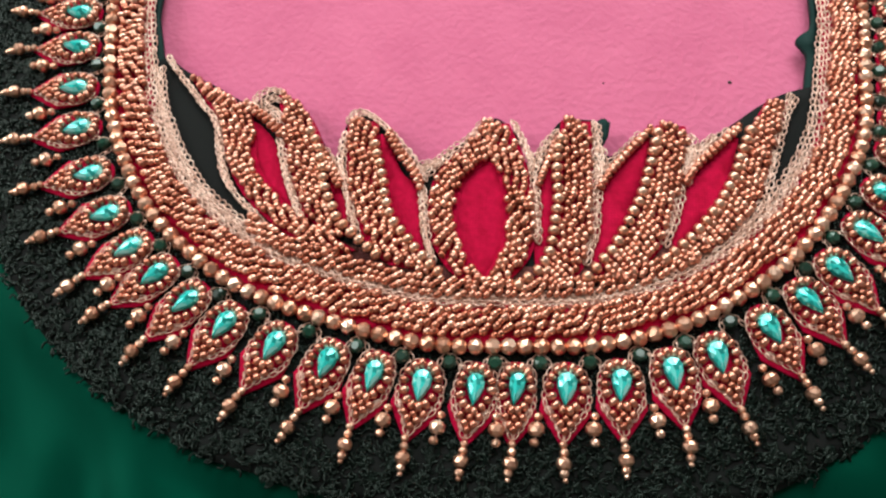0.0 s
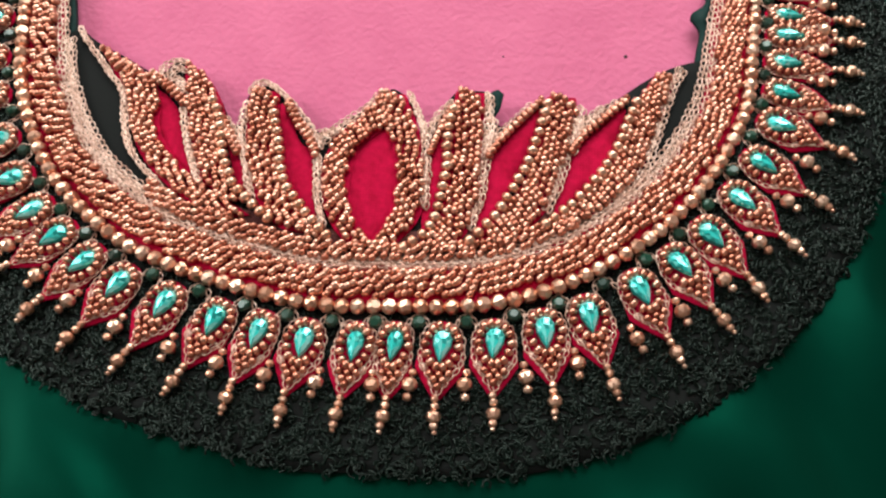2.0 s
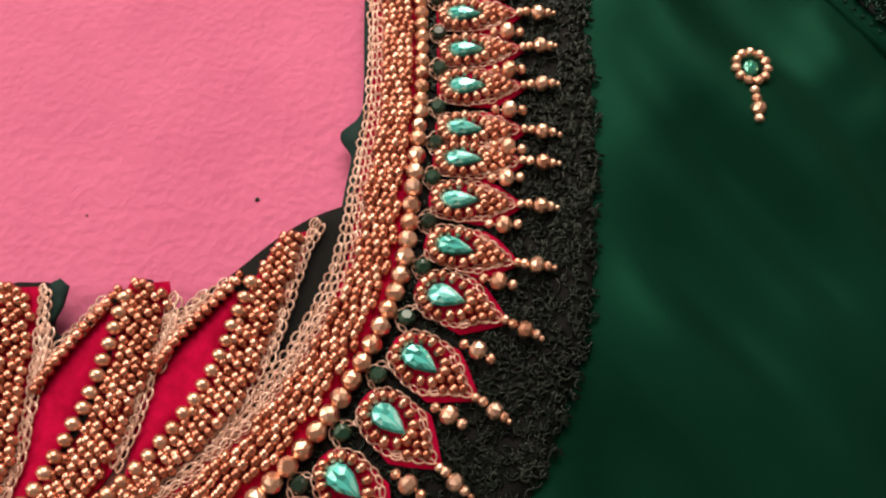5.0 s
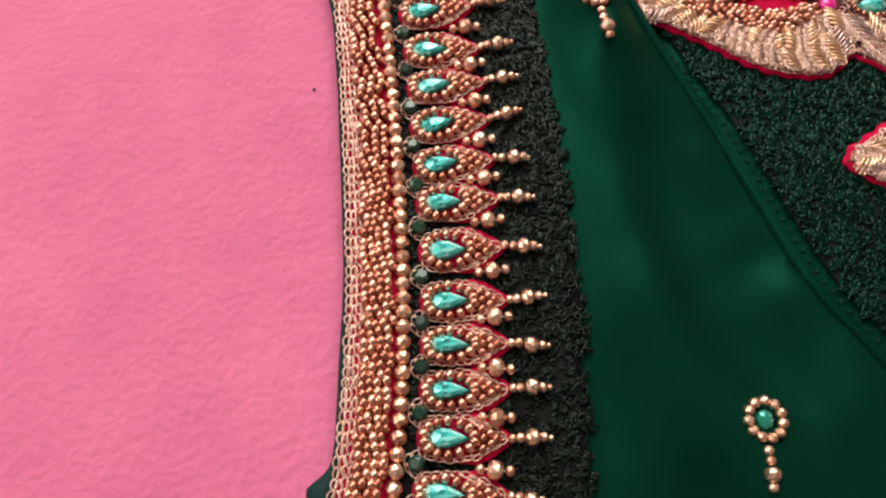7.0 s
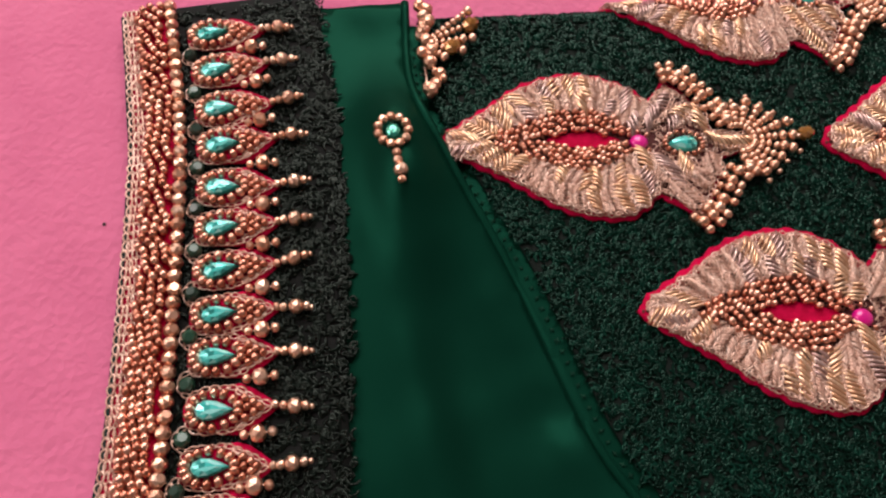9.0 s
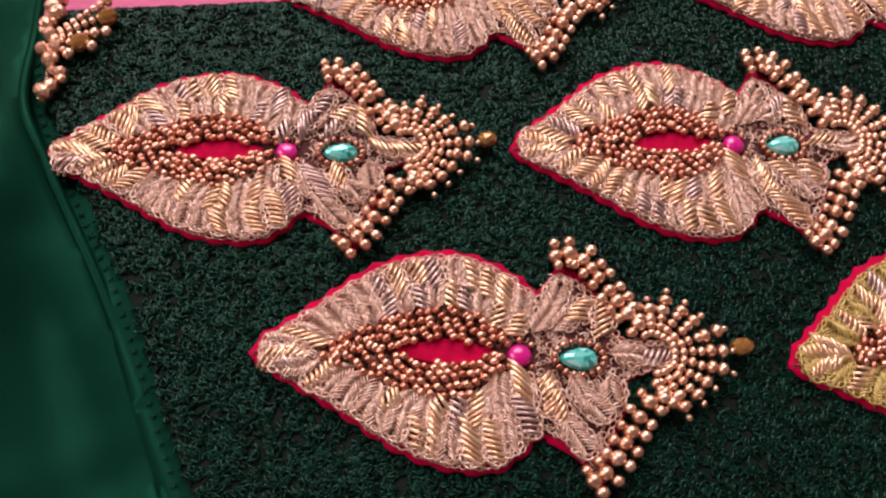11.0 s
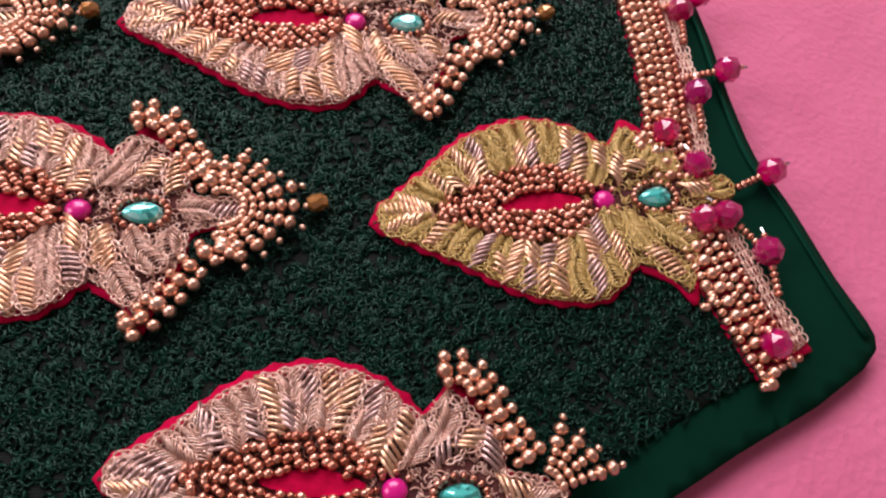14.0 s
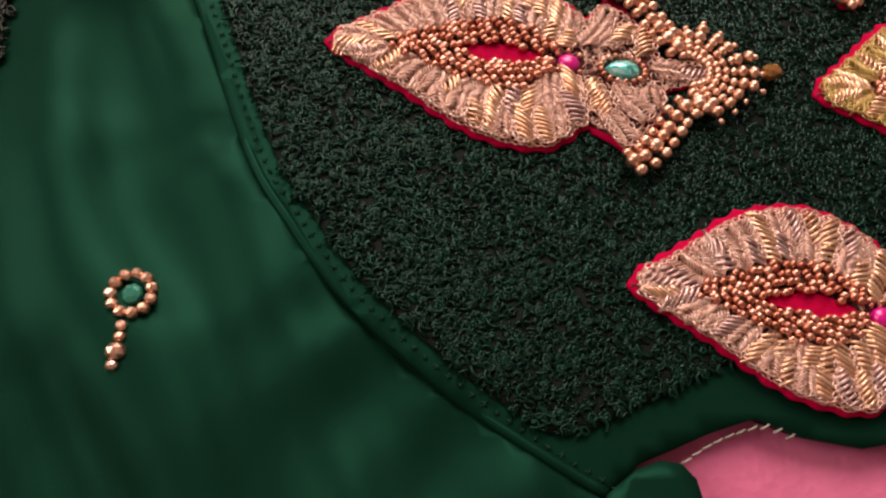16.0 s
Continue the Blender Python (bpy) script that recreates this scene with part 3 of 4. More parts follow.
def teardrop(scale, variant):
    """Meshes of one pear-stone motif, pointing outward along +x."""
    out = {}
    k = scale
    half = [(-6.0, 1.2), (-5.2, 2.8), (-2, 4.2 * k), (2.6, 4.9 * k), (5.2, 5.2 * k), (7.9, 3.9), (10.5, 2.0)]
    b = np.array(half + [(13.2, 0.0)] + [(x, -y) for x, y in half[::-1]])
    out["backing"] = sheet("teardrop_motif", b, 3.0, lambda x, y: -0.75, 0.7, red_felt)
    s = Soup()
    for e in (1, -1):
        chain_stitch(s, [(2.6, e * 4.4 * k), (5.0, e * 3.9 * k), (7.4, e * 2.3), (11.0, e * 0.25)], -0.45, 1.0, 1.8, 0.18)
        chain_stitch(s, [(4.2, e * 3.5 * k), (6.6, e * 2.3), (9.4, e * 0.5)], -0.4, 1.0, 1.8, 0.18)
        chain_stitch(s, [(-5.4, e * 1.6), (-4.6, e * 3.2), (-1.6, e * 4.3 * k), (2.8, e * 4.5 * k)], -0.5, 0.9, 1.9, 0.16)
    out["zari_edge"] = s.mesh("zari_edge", zari, True)
    s = Soup()
    n = 14
    for i in range(n):
        a = 2 * math.pi * (i + 0.5) / n
        c, d = math.cos(a), math.sin(a)
        x, y = (5.1 if c > 0 else 4.7) * c, 3.5 * k * d * (1 - 0.12 * max(0, c))
        put_bead(s, x + rng.uniform(-0.15, 0.15), y + rng.uniform(-0.15, 0.15), 0.25 + rng.uniform(-0.1, 0.2), 1.16 * rng.uniform(0.94, 1.08), (-d, c, 0), 0.8)
    for x, y in ((6.6, 0.1), (6.3, 2.0), (6.4, -2.0), (7.9, 1.0), (8.0, -0.9), (9.3, 0.0)):
        put_bead(s, x + rng.uniform(-0.2, 0.2), y * k, 0.05, 0.98)
    out["bead_ring"] = s.mesh("bead_ring", copper)
    s = Soup()
    v, f = faceted_drop(7.9, 4.7 * k, 1.6, 1.0, 12)
    s.add(v + (0.2, 0, -0.2), f)
    out["stone"] = s.mesh("stone", teal)
    return out


TAIL_BEAD = {}


def tail_bead(parent, x, y, z, r):
    """One strung bead of a tail, its hole along +x."""
    if r not in TAIL_BEAD:
        s = Soup()
        s.add((ROUND_V * (r, r, r * 0.88)) @ turn_to((1, 0, 0)).T, ROUND_F)
        TAIL_BEAD[r] = s.mesh("bead", copper_one)
    part("bead", TAIL_BEAD[r], parent, m=pose(x * MM, y * MM, z * MM, rng.uniform(0, 360), rng.uniform(-12, 12), rng.uniform(-12, 12)))


VARIANTS = {}
for i, sp in enumerate(STONES):
    gap = 0.5 * ((STONES[min(i + 1, len(STONES) - 1)] - STONES[max(i - 1, 0)]) if 0 < i < len(STONES) - 1 else 20.0)
    k = min(1.12, max(0.86, gap / 10.6))
    key = (round(k * 12) / 12, i % 3)
    if key not in VARIANTS:
        VARIANTS[key] = teardrop(*key)
    ms = VARIANTS[key]
    (c, t, n) = band(sp, 0.0)
    ang = math.degrees(math.atan2(n[1], n[0])) + (-9 if sp > 178 else 3) + rng.uniform(-3, 3)
    base = part("teardrop_motif", ms["backing"], blouse, "crimson-backed pear motif with teal stone in beads", pose(c[0] * MM, c[1] * MM, (i % 2) * 0.15 * MM, 0, 0, ang))
    part("zari_edge", ms["zari_edge"], base)
    part("bead_ring", ms["bead_ring"], base, kind="stuff")
    bend = rng.uniform(-0.14, 0.14)
    for x, r in ((12.2, 0.9), (13.7, 1.0), (16.1, 1.65), (18.2, 1.0), (19.5, 0.6)):
        tail_bead(base, x + rng.uniform(-0.15, 0.15), bend * (x - 13) + rng.uniform(-0.15, 0.15), -0.2 + r * 0.3, r)
    part("stone", ms["stone"], base, "faceted teal glass stone", pose(0, 0, 0.0002, rng.uniform(-7, 7), rng.uniform(-7, 7), rng.uniform(-6, 6)))

cv = Soup()
cv.add(ROUND_V * (1.6, 1.6, 1.35), ROUND_F)
crystal_mesh = cv.mesh("dark_crystal", dark_crystal)
zs = Soup()
for a, b in zip(STONES, STONES[1:]):
    mid = (a + b) / 2
    c, t, n = band(mid, 0.0)
    ang = math.degrees(math.atan2(n[1], n[0]))
    knot = Soup()
    tubes(knot, [[(5.4, 0, -0.4), (8.5, 0.1, -0.3), (12.6, 0, -0.4)]], 0.2)
    drop = part("bead_drop", knot.mesh("bead_drop", zari, True), blouse, "short string of copper beads between stones", pose(c[0] * MM, c[1] * MM, 0, 0, 0, ang + (-7 if mid > 178 else 3) + rng.uniform(-5, 5)))
    for x, r in ((6.3, 0.95), (9.1, 1.8), (11.9, 1.05)):
        tail_bead(drop, x, rng.uniform(-0.2, 0.2), -0.3 + 0.35 * r, r)
    c2 = band(mid, -5.6)[0]
    part("dark_crystal", crystal_mesh, blouse, "dark green faceted crystal", pose(c2[0] * MM, c2[1] * MM, -0.0002, rng.uniform(-20, 20), rng.uniform(-20, 20), rng.uniform(0, 90)))
    chain_stitch(zs, [band(mid - 3.2, -3.2)[0], band(mid - 1.8, -6.6)[0], band(mid, -7.5)[0], band(mid + 1.8, -6.6)[0], band(mid + 3.2, -3.2)[0]], -0.9, 1.0, 2.0, 0.17)
part("zari_scallop_line", zs.mesh("zari_scallop_line", zari, True), blouse, "dull gold chain-stitch scallops between the stones", kind="stuff")

# ---- lotus in the neck ----
LOTUS_EDGE = smooth_line([(84, 59), (76, 56), (69, 51.5), (60, 44), (52, 38.6), (49.6, 38.6), (46, 44.4), (43, 43.6), (38, 40.6), (32, 34.4), (29, 35.4), (28.4, 43.4), (24, 44.6), (18, 43.6), (13, 34.6), (9, 30.6), (7.4, 38), (1, 43.6), (-5, 37.6), (-11, 31.6), (-16, 28.6),
                          (-19, 30.6), (-27, 38.6), (-33, 42.6), (-37.4, 39), (-38.2, 29.6), (-41, 30.6), (-46, 38.6), (-53, 45.8), (-59, 48.6), (-62.4, 44.4), (-65, 43.8), (-74, 48.6), (-83, 53), (-90, 58)], 1.5)
low = along(-19.0, 0, ALONG[-1], 3.0)
low = low[(low[:, 1] < 54)]
LOTUS = np.concatenate([LOTUS_EDGE, low[::-1]])
lotus = part("lotus_panel", sheet("lotus_panel", LOTUS, 4.0, lambda x, y: -1.9, 0.8, yoke_cloth), blouse, "lotus panel of beaded petals filling the neck")


def felt(points):
    o = smooth_line(points, 1.5, True)[:-1]
    return part("red_petal", sheet("red_petal", o, 3.0, lambda x, y: -1.2 + 0.1 * noise.noise(Vector((x / 4, y / 4, 0))), 0.6, red_felt), lotus, "crimson felt petal centre")


def petal(fields, big, arm, edges):
    """One petal: bead fields between pairs of lines, a line of larger beads, a thin arm of beads and its chain-stitch edges."""
    s = Soup()
    for one, two in fields:
        bead_fill(s, one, two, -0.2)
        a, b = smooth_line(one, 2.0), smooth_line(two, 2.0)
        k = min(len(a), len(b))
        a, b = a[np.linspace(0, len(a) - 1, k).astype(int)], b[np.linspace(0, len(b) - 1, k).astype(int)]
        w = (b - a) / (np.linalg.norm(b - a, axis=1, keepdims=True) + 1e-6) * 0.7
        o = np.concatenate([a - w, (b + w)[::-1]])
        f = [(i, i + 1, 2 * k - 2 - i, 2 * k - 1 - i) for i in range(k - 1)]
        n = len(o)
        f += [tuple(q + n for q in g[::-1]) for g in f] + [(i, (i + 1) % n, (i + 1) % n + n, i + n) for i in range(n)]
        part("petal_ground", mesh_of("petal_ground", [(*q, -0.9) for q in o] + [(*q, -1.4) for q in o], f, red_felt), lotus)
    if arm:
        bead_string(s, arm, 1.02, 0.0, 0.9)
        bead_string(s, np.array(arm) + [0.35, 1.35], 0.95, -0.2, 0.9)
    part("petal_beading", s.mesh("petal_beading", copper), lotus, kind="stuff")
    if big:
        s = Soup()
        bead_string(s, big, 1.5, 0.5, 0.96)
        part("petal_bead_line", s.mesh("petal_bead_line", copper_large), lotus, "line of larger copper beads")
    s = Soup()
    for line in edges:
        chain_stitch(s, line, -0.7, 1.25, 1.9, 0.23)
        chain_stitch(s, np.array(line) + [0.7, -0.6], -0.8, 1.2, 2.1, 0.21)
        chain_stitch(s, np.array(line) + [-0.5, 0.6], -0.9, 1.2, 2.1, 0.21)
    part("petal_zari", s.mesh("petal_zari", zari, True), lotus, "dull gold chain-stitch petal edge")


# centre petal
felt([(0, 31), (3.4, 28), (5.4, 20), (6.2, 13), (5.2, 7), (2.2, -1), (-1, -2.4), (-5.4, 3), (-7.6, 10), (-8.2, 18), (-6, 25.6)])
petal([([(-2, 40), (-6, 33.4), (-10, 29), (-13, 22), (-13.4, 14), (-12, 8), (-8, 1), (-3, -3.4)], [(2, 37.4), (0, 31), (-4, 27), (-6.4, 23), (-7.2, 15), (-6.2, 9), (-3, 3), (1, -2.4)]),
       ([(-2, 41), (0, 31), (2.4, 28), (4.4, 22), (5.4, 14), (5, 7), (3.2, 2), (1, -2.4)], [(4, 41.4), (7, 35), (9.2, 29), (11, 23), (12, 15), (11.8, 8), (10, 3), (5, -3.4)])],
      None, None, [[(-16, 22), (-14.4, 11), (-12, 2)], [(-15.4, 25.4), (-11, 30.4), (-5, 36), (-2, 40.6)], [(5.6, 42), (9, 35), (11, 29), (12.4, 19), (12.8, 9)], [(-17, 27), (-12, 29)]])
# petals of the one half
felt([(13, 24), (15, 31.5), (17.4, 37), (17.4, 20), (16.6, 12), (15.2, 4), (13, 2), (12.2, 12), (12.2, 20)])
petal([([(18.8, 43.4), (18.4, 36), (18.8, 28), (18.8, 19), (18.2, 11), (16.6, 4), (12, -2.4)], [(25, 43.4), (25.8, 35), (25.9, 27), (26, 18), (25.6, 11), (24, 4), (20, -2.4)])],
      [(18, 37), (17.2, 33), (17.2, 26), (17.6, 19), (17, 13), (16, 6), (13.6, 1), (9, -3.2)], [(17, 36.4), (15, 31), (13, 24)],
      [[(11, 28), (14, 35), (17.6, 39.4)], [(27, 43.4), (27.2, 35), (27.2, 27), (27, 19), (26.2, 11), (24.4, 4)], [(28.6, 36), (28.4, 30), (27.6, 24)]])
felt([(27.2, 24), (33, 31.4), (40.4, 40), (40, 35), (38.4, 26), (36, 20), (33, 13), (29, 6), (26, 2.4), (26.2, 12), (26.8, 21)])
petal([([(43, 43.4), (42, 37), (41.2, 30), (39.6, 23), (37, 16), (33.2, 10), (27, 1)], [(49, 43.6), (50, 37), (48, 30), (46.4, 22), (44.6, 15), (41, 8), (34, 0)])],
      [(42.2, 40.4), (41.2, 35), (40.2, 31), (39, 26), (37.4, 21), (35.6, 17), (33.2, 12), (31, 7.6), (28.2, 4), (25, 0)], [(40.4, 41), (35.4, 35), (31, 29), (28, 24)],
      [[(29, 29), (33.6, 34.4), (38.6, 40.4)], [(51.4, 41), (50, 35), (48, 27), (46.2, 19), (43, 10)], [(51.6, 37), (50.6, 32), (49, 27)]])
felt([(49, 27), (55, 34), (62.6, 41.6), (62, 37), (60.2, 30), (57.4, 23), (54, 18), (49, 12.6), (45, 7.6), (46.4, 18), (48, 25)])
petal([([(71, 52), (66.4, 43.4), (63.4, 36), (61, 28), (57, 21), (52, 14), (43, 4)], [(76, 53), (73, 44), (70.4, 36), (68, 28), (64.6, 21), (59, 14), (48, 5)])],
      [(65.4, 42.4), (63.4, 37), (62.2, 34), (61, 30), (59, 26), (57, 22), (54.2, 18), (51.2, 14), (47.6, 10), (43, 5.6)], [(62.6, 43), (57, 37), (52.4, 32), (49, 27)],
      [[(50.4, 32), (55, 37.4), (61, 43)], [(78, 55), (75.2, 49), (72.4, 41), (70, 32), (66, 22), (60, 14)], [(52, 36), (57, 40.6)]])
# petals of the other half
felt([(-28.4, 36), (-24.5, 31.5), (-21, 25), (-16, 21), (-14.8, 11), (-12.8, 0.6), (-15, 3), (-19.4, 8), (-23.4, 14)])
petal([([(-36, 39.4), (-36.2, 34), (-35, 27), (-34, 20), (-31, 13), (-27, 5), (-21, 0)], [(-29.6, 40), (-28.8, 32), (-27.6, 26), (-26, 19), (-23.8, 13), (-19, 6), (-12, -1)])],
      [(-29, 32), (-26.4, 24.6), (-25.4, 20), (-24, 15.4), (-22.2, 11.4), (-19, 7.6), (-15, 3), (-10, -1.4)], [(-26, 35.4), (-22.6, 30), (-19.2, 26), (-16.6, 21)],
      [[(-37, 36), (-37, 27), (-35, 20), (-31, 8)], [(-37, 38.4), (-35, 42), (-32, 42), (-25, 36.4), (-18.4, 28.4), (-16, 24)]])
felt([(-42, 28.5), (-38.4, 24), (-35, 19), (-32, 13), (-30.6, 6.4), (-34, 9), (-36.4, 14)])
petal([([(-56, 46.4), (-54.4, 41), (-53, 34), (-50.2, 26), (-47, 18), (-44, 12), (-38, 6)], [(-52, 45.4), (-47.6, 40), (-44.4, 35), (-41.8, 28), (-41, 20), (-38.6, 14), (-34, 7)])],
      [(-46, 35), (-43, 30), (-40.4, 20), (-38, 15), (-35.8, 11), (-31, 6.8), (-25, 2)], [(-42.6, 29), (-39.4, 24), (-36.8, 20)],
      [[(-54, 33), (-51, 24), (-47, 15), (-43, 8)], [(-62, 41), (-62, 45), (-58, 48), (-55, 46.4)], [(-60, 42), (-59, 45), (-56, 45)], [(-60.5, 40.5), (-57, 42), (-55, 40)], [(-59, 38.4), (-56.5, 39.4), (-54.6, 37)], [(-42, 31), (-39, 27), (-36, 23)]])
felt([(-62, 38), (-56, 33.4), (-53, 27), (-50, 19), (-46.6, 13.4), (-52, 16), (-56, 20), (-59.4, 28)])
petal([([(-81, 50.4), (-75, 43), (-69, 34), (-66, 26), (-61, 18), (-55, 12), (-46, 6), (-36, 1.6)], [(-74, 47.4), (-65, 41.4), (-61, 35), (-59.6, 27), (-54.4, 19), (-48, 13), (-41, 9), (-31, 3)])],
      None, [(-65, 42), (-59, 38), (-54, 34)], [[(-89, 57), (-86, 53), (-77, 43), (-71, 36), (-69, 29), (-66, 21), (-61, 15), (-54, 9)]])
s = Soup()
for d in (-19.8, -20.8):
    ln = along(d, 0, ALONG[-1], 3.0)
    chain_stitch(s, ln[ln[:, 1] < 40], -0.5, 1.4, 2.1, 0.21)
part("lotus_zari", s.mesh("lotus_zari", zari, True), lotus, "dull gold chain-stitch band under the petals")
s = Soup()
for d in (-21.6, -22.6, -23.5):
    chain_stitch(s, along(d, 385, 470, 3.0), -0.6, 1.4, 2.1, 0.21)
part("lotus_zari", s.mesh("lotus_zari", zari, True), lotus, "dull gold chain-stitch band beside the petals")
s = Soup()
root = along(-23.7, 0, ALONG[-1], 3.0)
root = root[root[:, 1] < 9]
n = normals_of(root)[1] * 2.4
bead_fill(s, root - n, root + n, -0.4)
n = n * 2.3
o = np.concatenate([root + n, (root - n)[::-1]])
part("lotus_ground", sheet("lotus_ground", o, 4.0, lambda x, y: -1.25, 0.5, leaf_ground), lotus)
part("lotus_root_beading", s.mesh("lotus_root_beading", copper), lotus, kind="stuff")

# ---- small sprigs on the satin ----


def sprig(x, y, turn, tail, big):
    """A ring of beads round a green stone with a short bead tail along +x."""
    z0 = body_height(x, y) + 0.9
    knot = Soup()
    tubes(knot, [[(4.0 * math.cos(a), 3.9 * math.sin(a), -0.5) for a in np.linspace(0, 6.28, 20)], [(4.0 + 0.45 * i, 0, -0.5) for i in range(20)]], 0.35)
    ring = part("bead_sprig", knot.mesh("bead_sprig", black_thread, True), blouse, "copper bead sprig round a green stone on satin", pose(x * MM, y * MM, z0 * MM, 0, 0, turn))
    n = 11
    for i in range(n):
        a = 2 * math.pi * (i + 0.5) / n
        tail_bead(ring, 3.6 * math.cos(a), 3.45 * math.sin(a), 0.2 + rng.uniform(-0.1, 0.1), 1.12)
    s = Soup()
    v, f = faceted_drop(4.2, 3.8, 1.2, 0.1, 8)
    s.add(v + (0, 0, -0.5), f)
    part("stone", s.mesh("stone", emerald), ring, "green glass stone")
    q = 5.9
    for r, step in big:
        tail_bead(ring, q, rng.uniform(-0.15, 0.15) + 0.04 * tail * (q - 5), 0.1 + 0.2 * r, r)
        q += step


BIG_TAIL = ((1.05, 1.9), (1.05, 2.5), (1.65, 2.4), (1.05, 1.4))
sprig(132.2, -36.2, -74, 0, BIG_TAIL)
sprig(169.9, 87.2, -95, 1, BIG_TAIL)
sprig(143.2, 183.6, -80, 0, BIG_TAIL)

tab = np.array([(27.0, 38), (27.6, 44.2), (29.2, 45), (30.8, 43.6), (30.2, 39.5), (28.6, 36)])
part("raw_tab", sheet("raw_tab", tab, 1.5, lambda x, y: -1.2, 0.8, lining), lotus, "dark green raw fabric tab at a petal tip")

# ---- sleeve ----
FOLD = lambda x: 225.5 + (x - 170) * 0.107
BEND, SZ = 2.7, -2.2


def bent(v):
    """Rolls what lies past the sleeve's upper fold round and under it."""
    v = np.array(v, float)
    yf = FOLD(v[:, 0]) - BEND
    q, h = v[:, 1] - yf, v[:, 2] - SZ
    a = np.clip(q / BEND, 0, 2.5)
    over = q > 0
    rad = BEND + h
    v[over, 1] = (yf + rad * np.sin(a))[over]
    v[over, 2] = (SZ - BEND + rad * np.cos(a))[over]
    return v


UNDER = [(252, 56.5), (258, 62), (264, 64.5), (271, 67.5), (280, 70.5), (289, 67.5), (300, 66), (313, 68.5), (325, 72.5), (348, 82), (371, 93.5), (390, 102.0)]
HEM = [(402, 109), (407, 115.5), (401.5, 130), (396, 147), (391.5, 158), (389, 173), (387.6, 193), (384, 217), (379, 243), (375, 252)]
SLEEVE = np.concatenate([ARMHOLE + np.array([-1.0, -0.5]), np.array(UNDER), smooth_line(HEM, 3.0), np.array([(330, 248), (280, 243), (230, 237.5), (180, 232), (148, 229.5)])])


def sleeve_height(x, y):
    edge = min(1.0, max(0.0, (x - 250) / 20)) * max(0.0, 1 - abs(y - 75 - max(0, x - 300) * 0.33) / 14)
    return SZ + 0.25 * noise.noise(Vector((x / 25, y / 25, 12))) + 0.5 * edge * noise.noise(Vector((x / 12, y / 30, 6)))


sleeve = part("sleeve", sheet("sleeve", SLEEVE, 3.0, sleeve_height, 1.2, satin, bent), blouse, "short sleeve of dark green satin laid flat")
inner = SLEEVE + (np.array([300, 150]) - SLEEVE) * 0.012
part("sleeve_underside", sheet("sleeve_underside", inner[inner[:, 1] < FOLD(inner[:, 0]) - 1], 8.0, lambda x, y: -3.9, 2.9, lining), blouse, "under layer of the flattened sleeve")
PANEL_ARM = ARMHOLE + np.array([3.4, 1.9])
PANEL = np.concatenate([PANEL_ARM[PANEL_ARM[:, 1] > 66], np.array([(249, 67), (265, 75), (277, 80.5), (300, 79), (326, 84), (349, 94.5), (371, 105), (384, 112), (384, 125), (379, 142), (377, 165), (375, 190), (371, 220), (365, 250), (330, 250), (280, 246), (230, 240), (180, 235), (152, 232)])])
panel_height = lambda x, y: SZ + 0.7
part("sleeve_panel", sheet("sleeve_panel", PANEL, 3.0, panel_height, 0.6, sleeve_cloth, bent), sleeve, "bottle green panel covered in looped thread")


spots = np.stack([dice.uniform(146, 386, 40000), dice.uniform(63, 250, 40000)], 1)
spots = spots[inside(spots[:, 0], spots[:, 1], PANEL)]
curls("panel_stitches", spots, SZ + 0.7, sleeve_thread, sleeve, "dense looped bottle green thread stitches", bent, 3.0, 0.33)

# seam stitches along the armhole and hem
s = Soup()
for i, q in enumerate(smooth_line(ARMHOLE + np.array([1.4, 0.8]), 2.6)[6:]):
    a = rng.uniform(0.5, 1.3)
    for b in (a, a + 1.6):
        d = np.array([math.cos(b), math.sin(b)]) * rng.uniform(0.4, 0.8)
        tube(s, [(*(q - d), SZ + 0.15), (*q, SZ + 0.45), (*(q + d), SZ + 0.15)], 0.12, 4)
part("seam_stitching", s.mesh("seam_stitching", seam_thread, True), blouse, "dark topstitching along the armhole seam", kind="stuff")
s = Soup()
roll = smooth_line(ARMHOLE + np.array([-0.4, 0.0]), 2.5)
tube(s, [(x, y, body_height(x, y) - 0.1) for x, y in roll], 1.1, 8)
part("armhole_fold", s.mesh("armhole_fold", satin, True), blouse, "rolled satin fold of the armhole seam")
s = Soup()
for i, q in enumerate(smooth_line([(256, 50), (261, 58), (266, 62.5), (273, 66.5), (281, 69), (286, 67.5)], 2.4)):
    tube(s, [(q[0] - 0.9, q[1] - 0.4, SZ + 0.1), (q[0], q[1], SZ + 0.5), (q[0] + 0.9, q[1] + 0.5, SZ + 0.1)], 0.2, 4)
part("overlock_thread", s.mesh("overlock_thread", pale_thread, True), blouse, "pale overlock thread on the underarm edge", kind="stuff")

s = Soup()
roll = smooth_line(HEM[1:-1], 2.0) - np.array([2.2, 0.0])
tube(s, [(x, y, SZ + 0.1) for x, y in roll if y < 222], 0.9, 8)
part("hem_fold", s.mesh("hem_fold", satin, True), sleeve, "rolled satin fold along the sleeve hem")

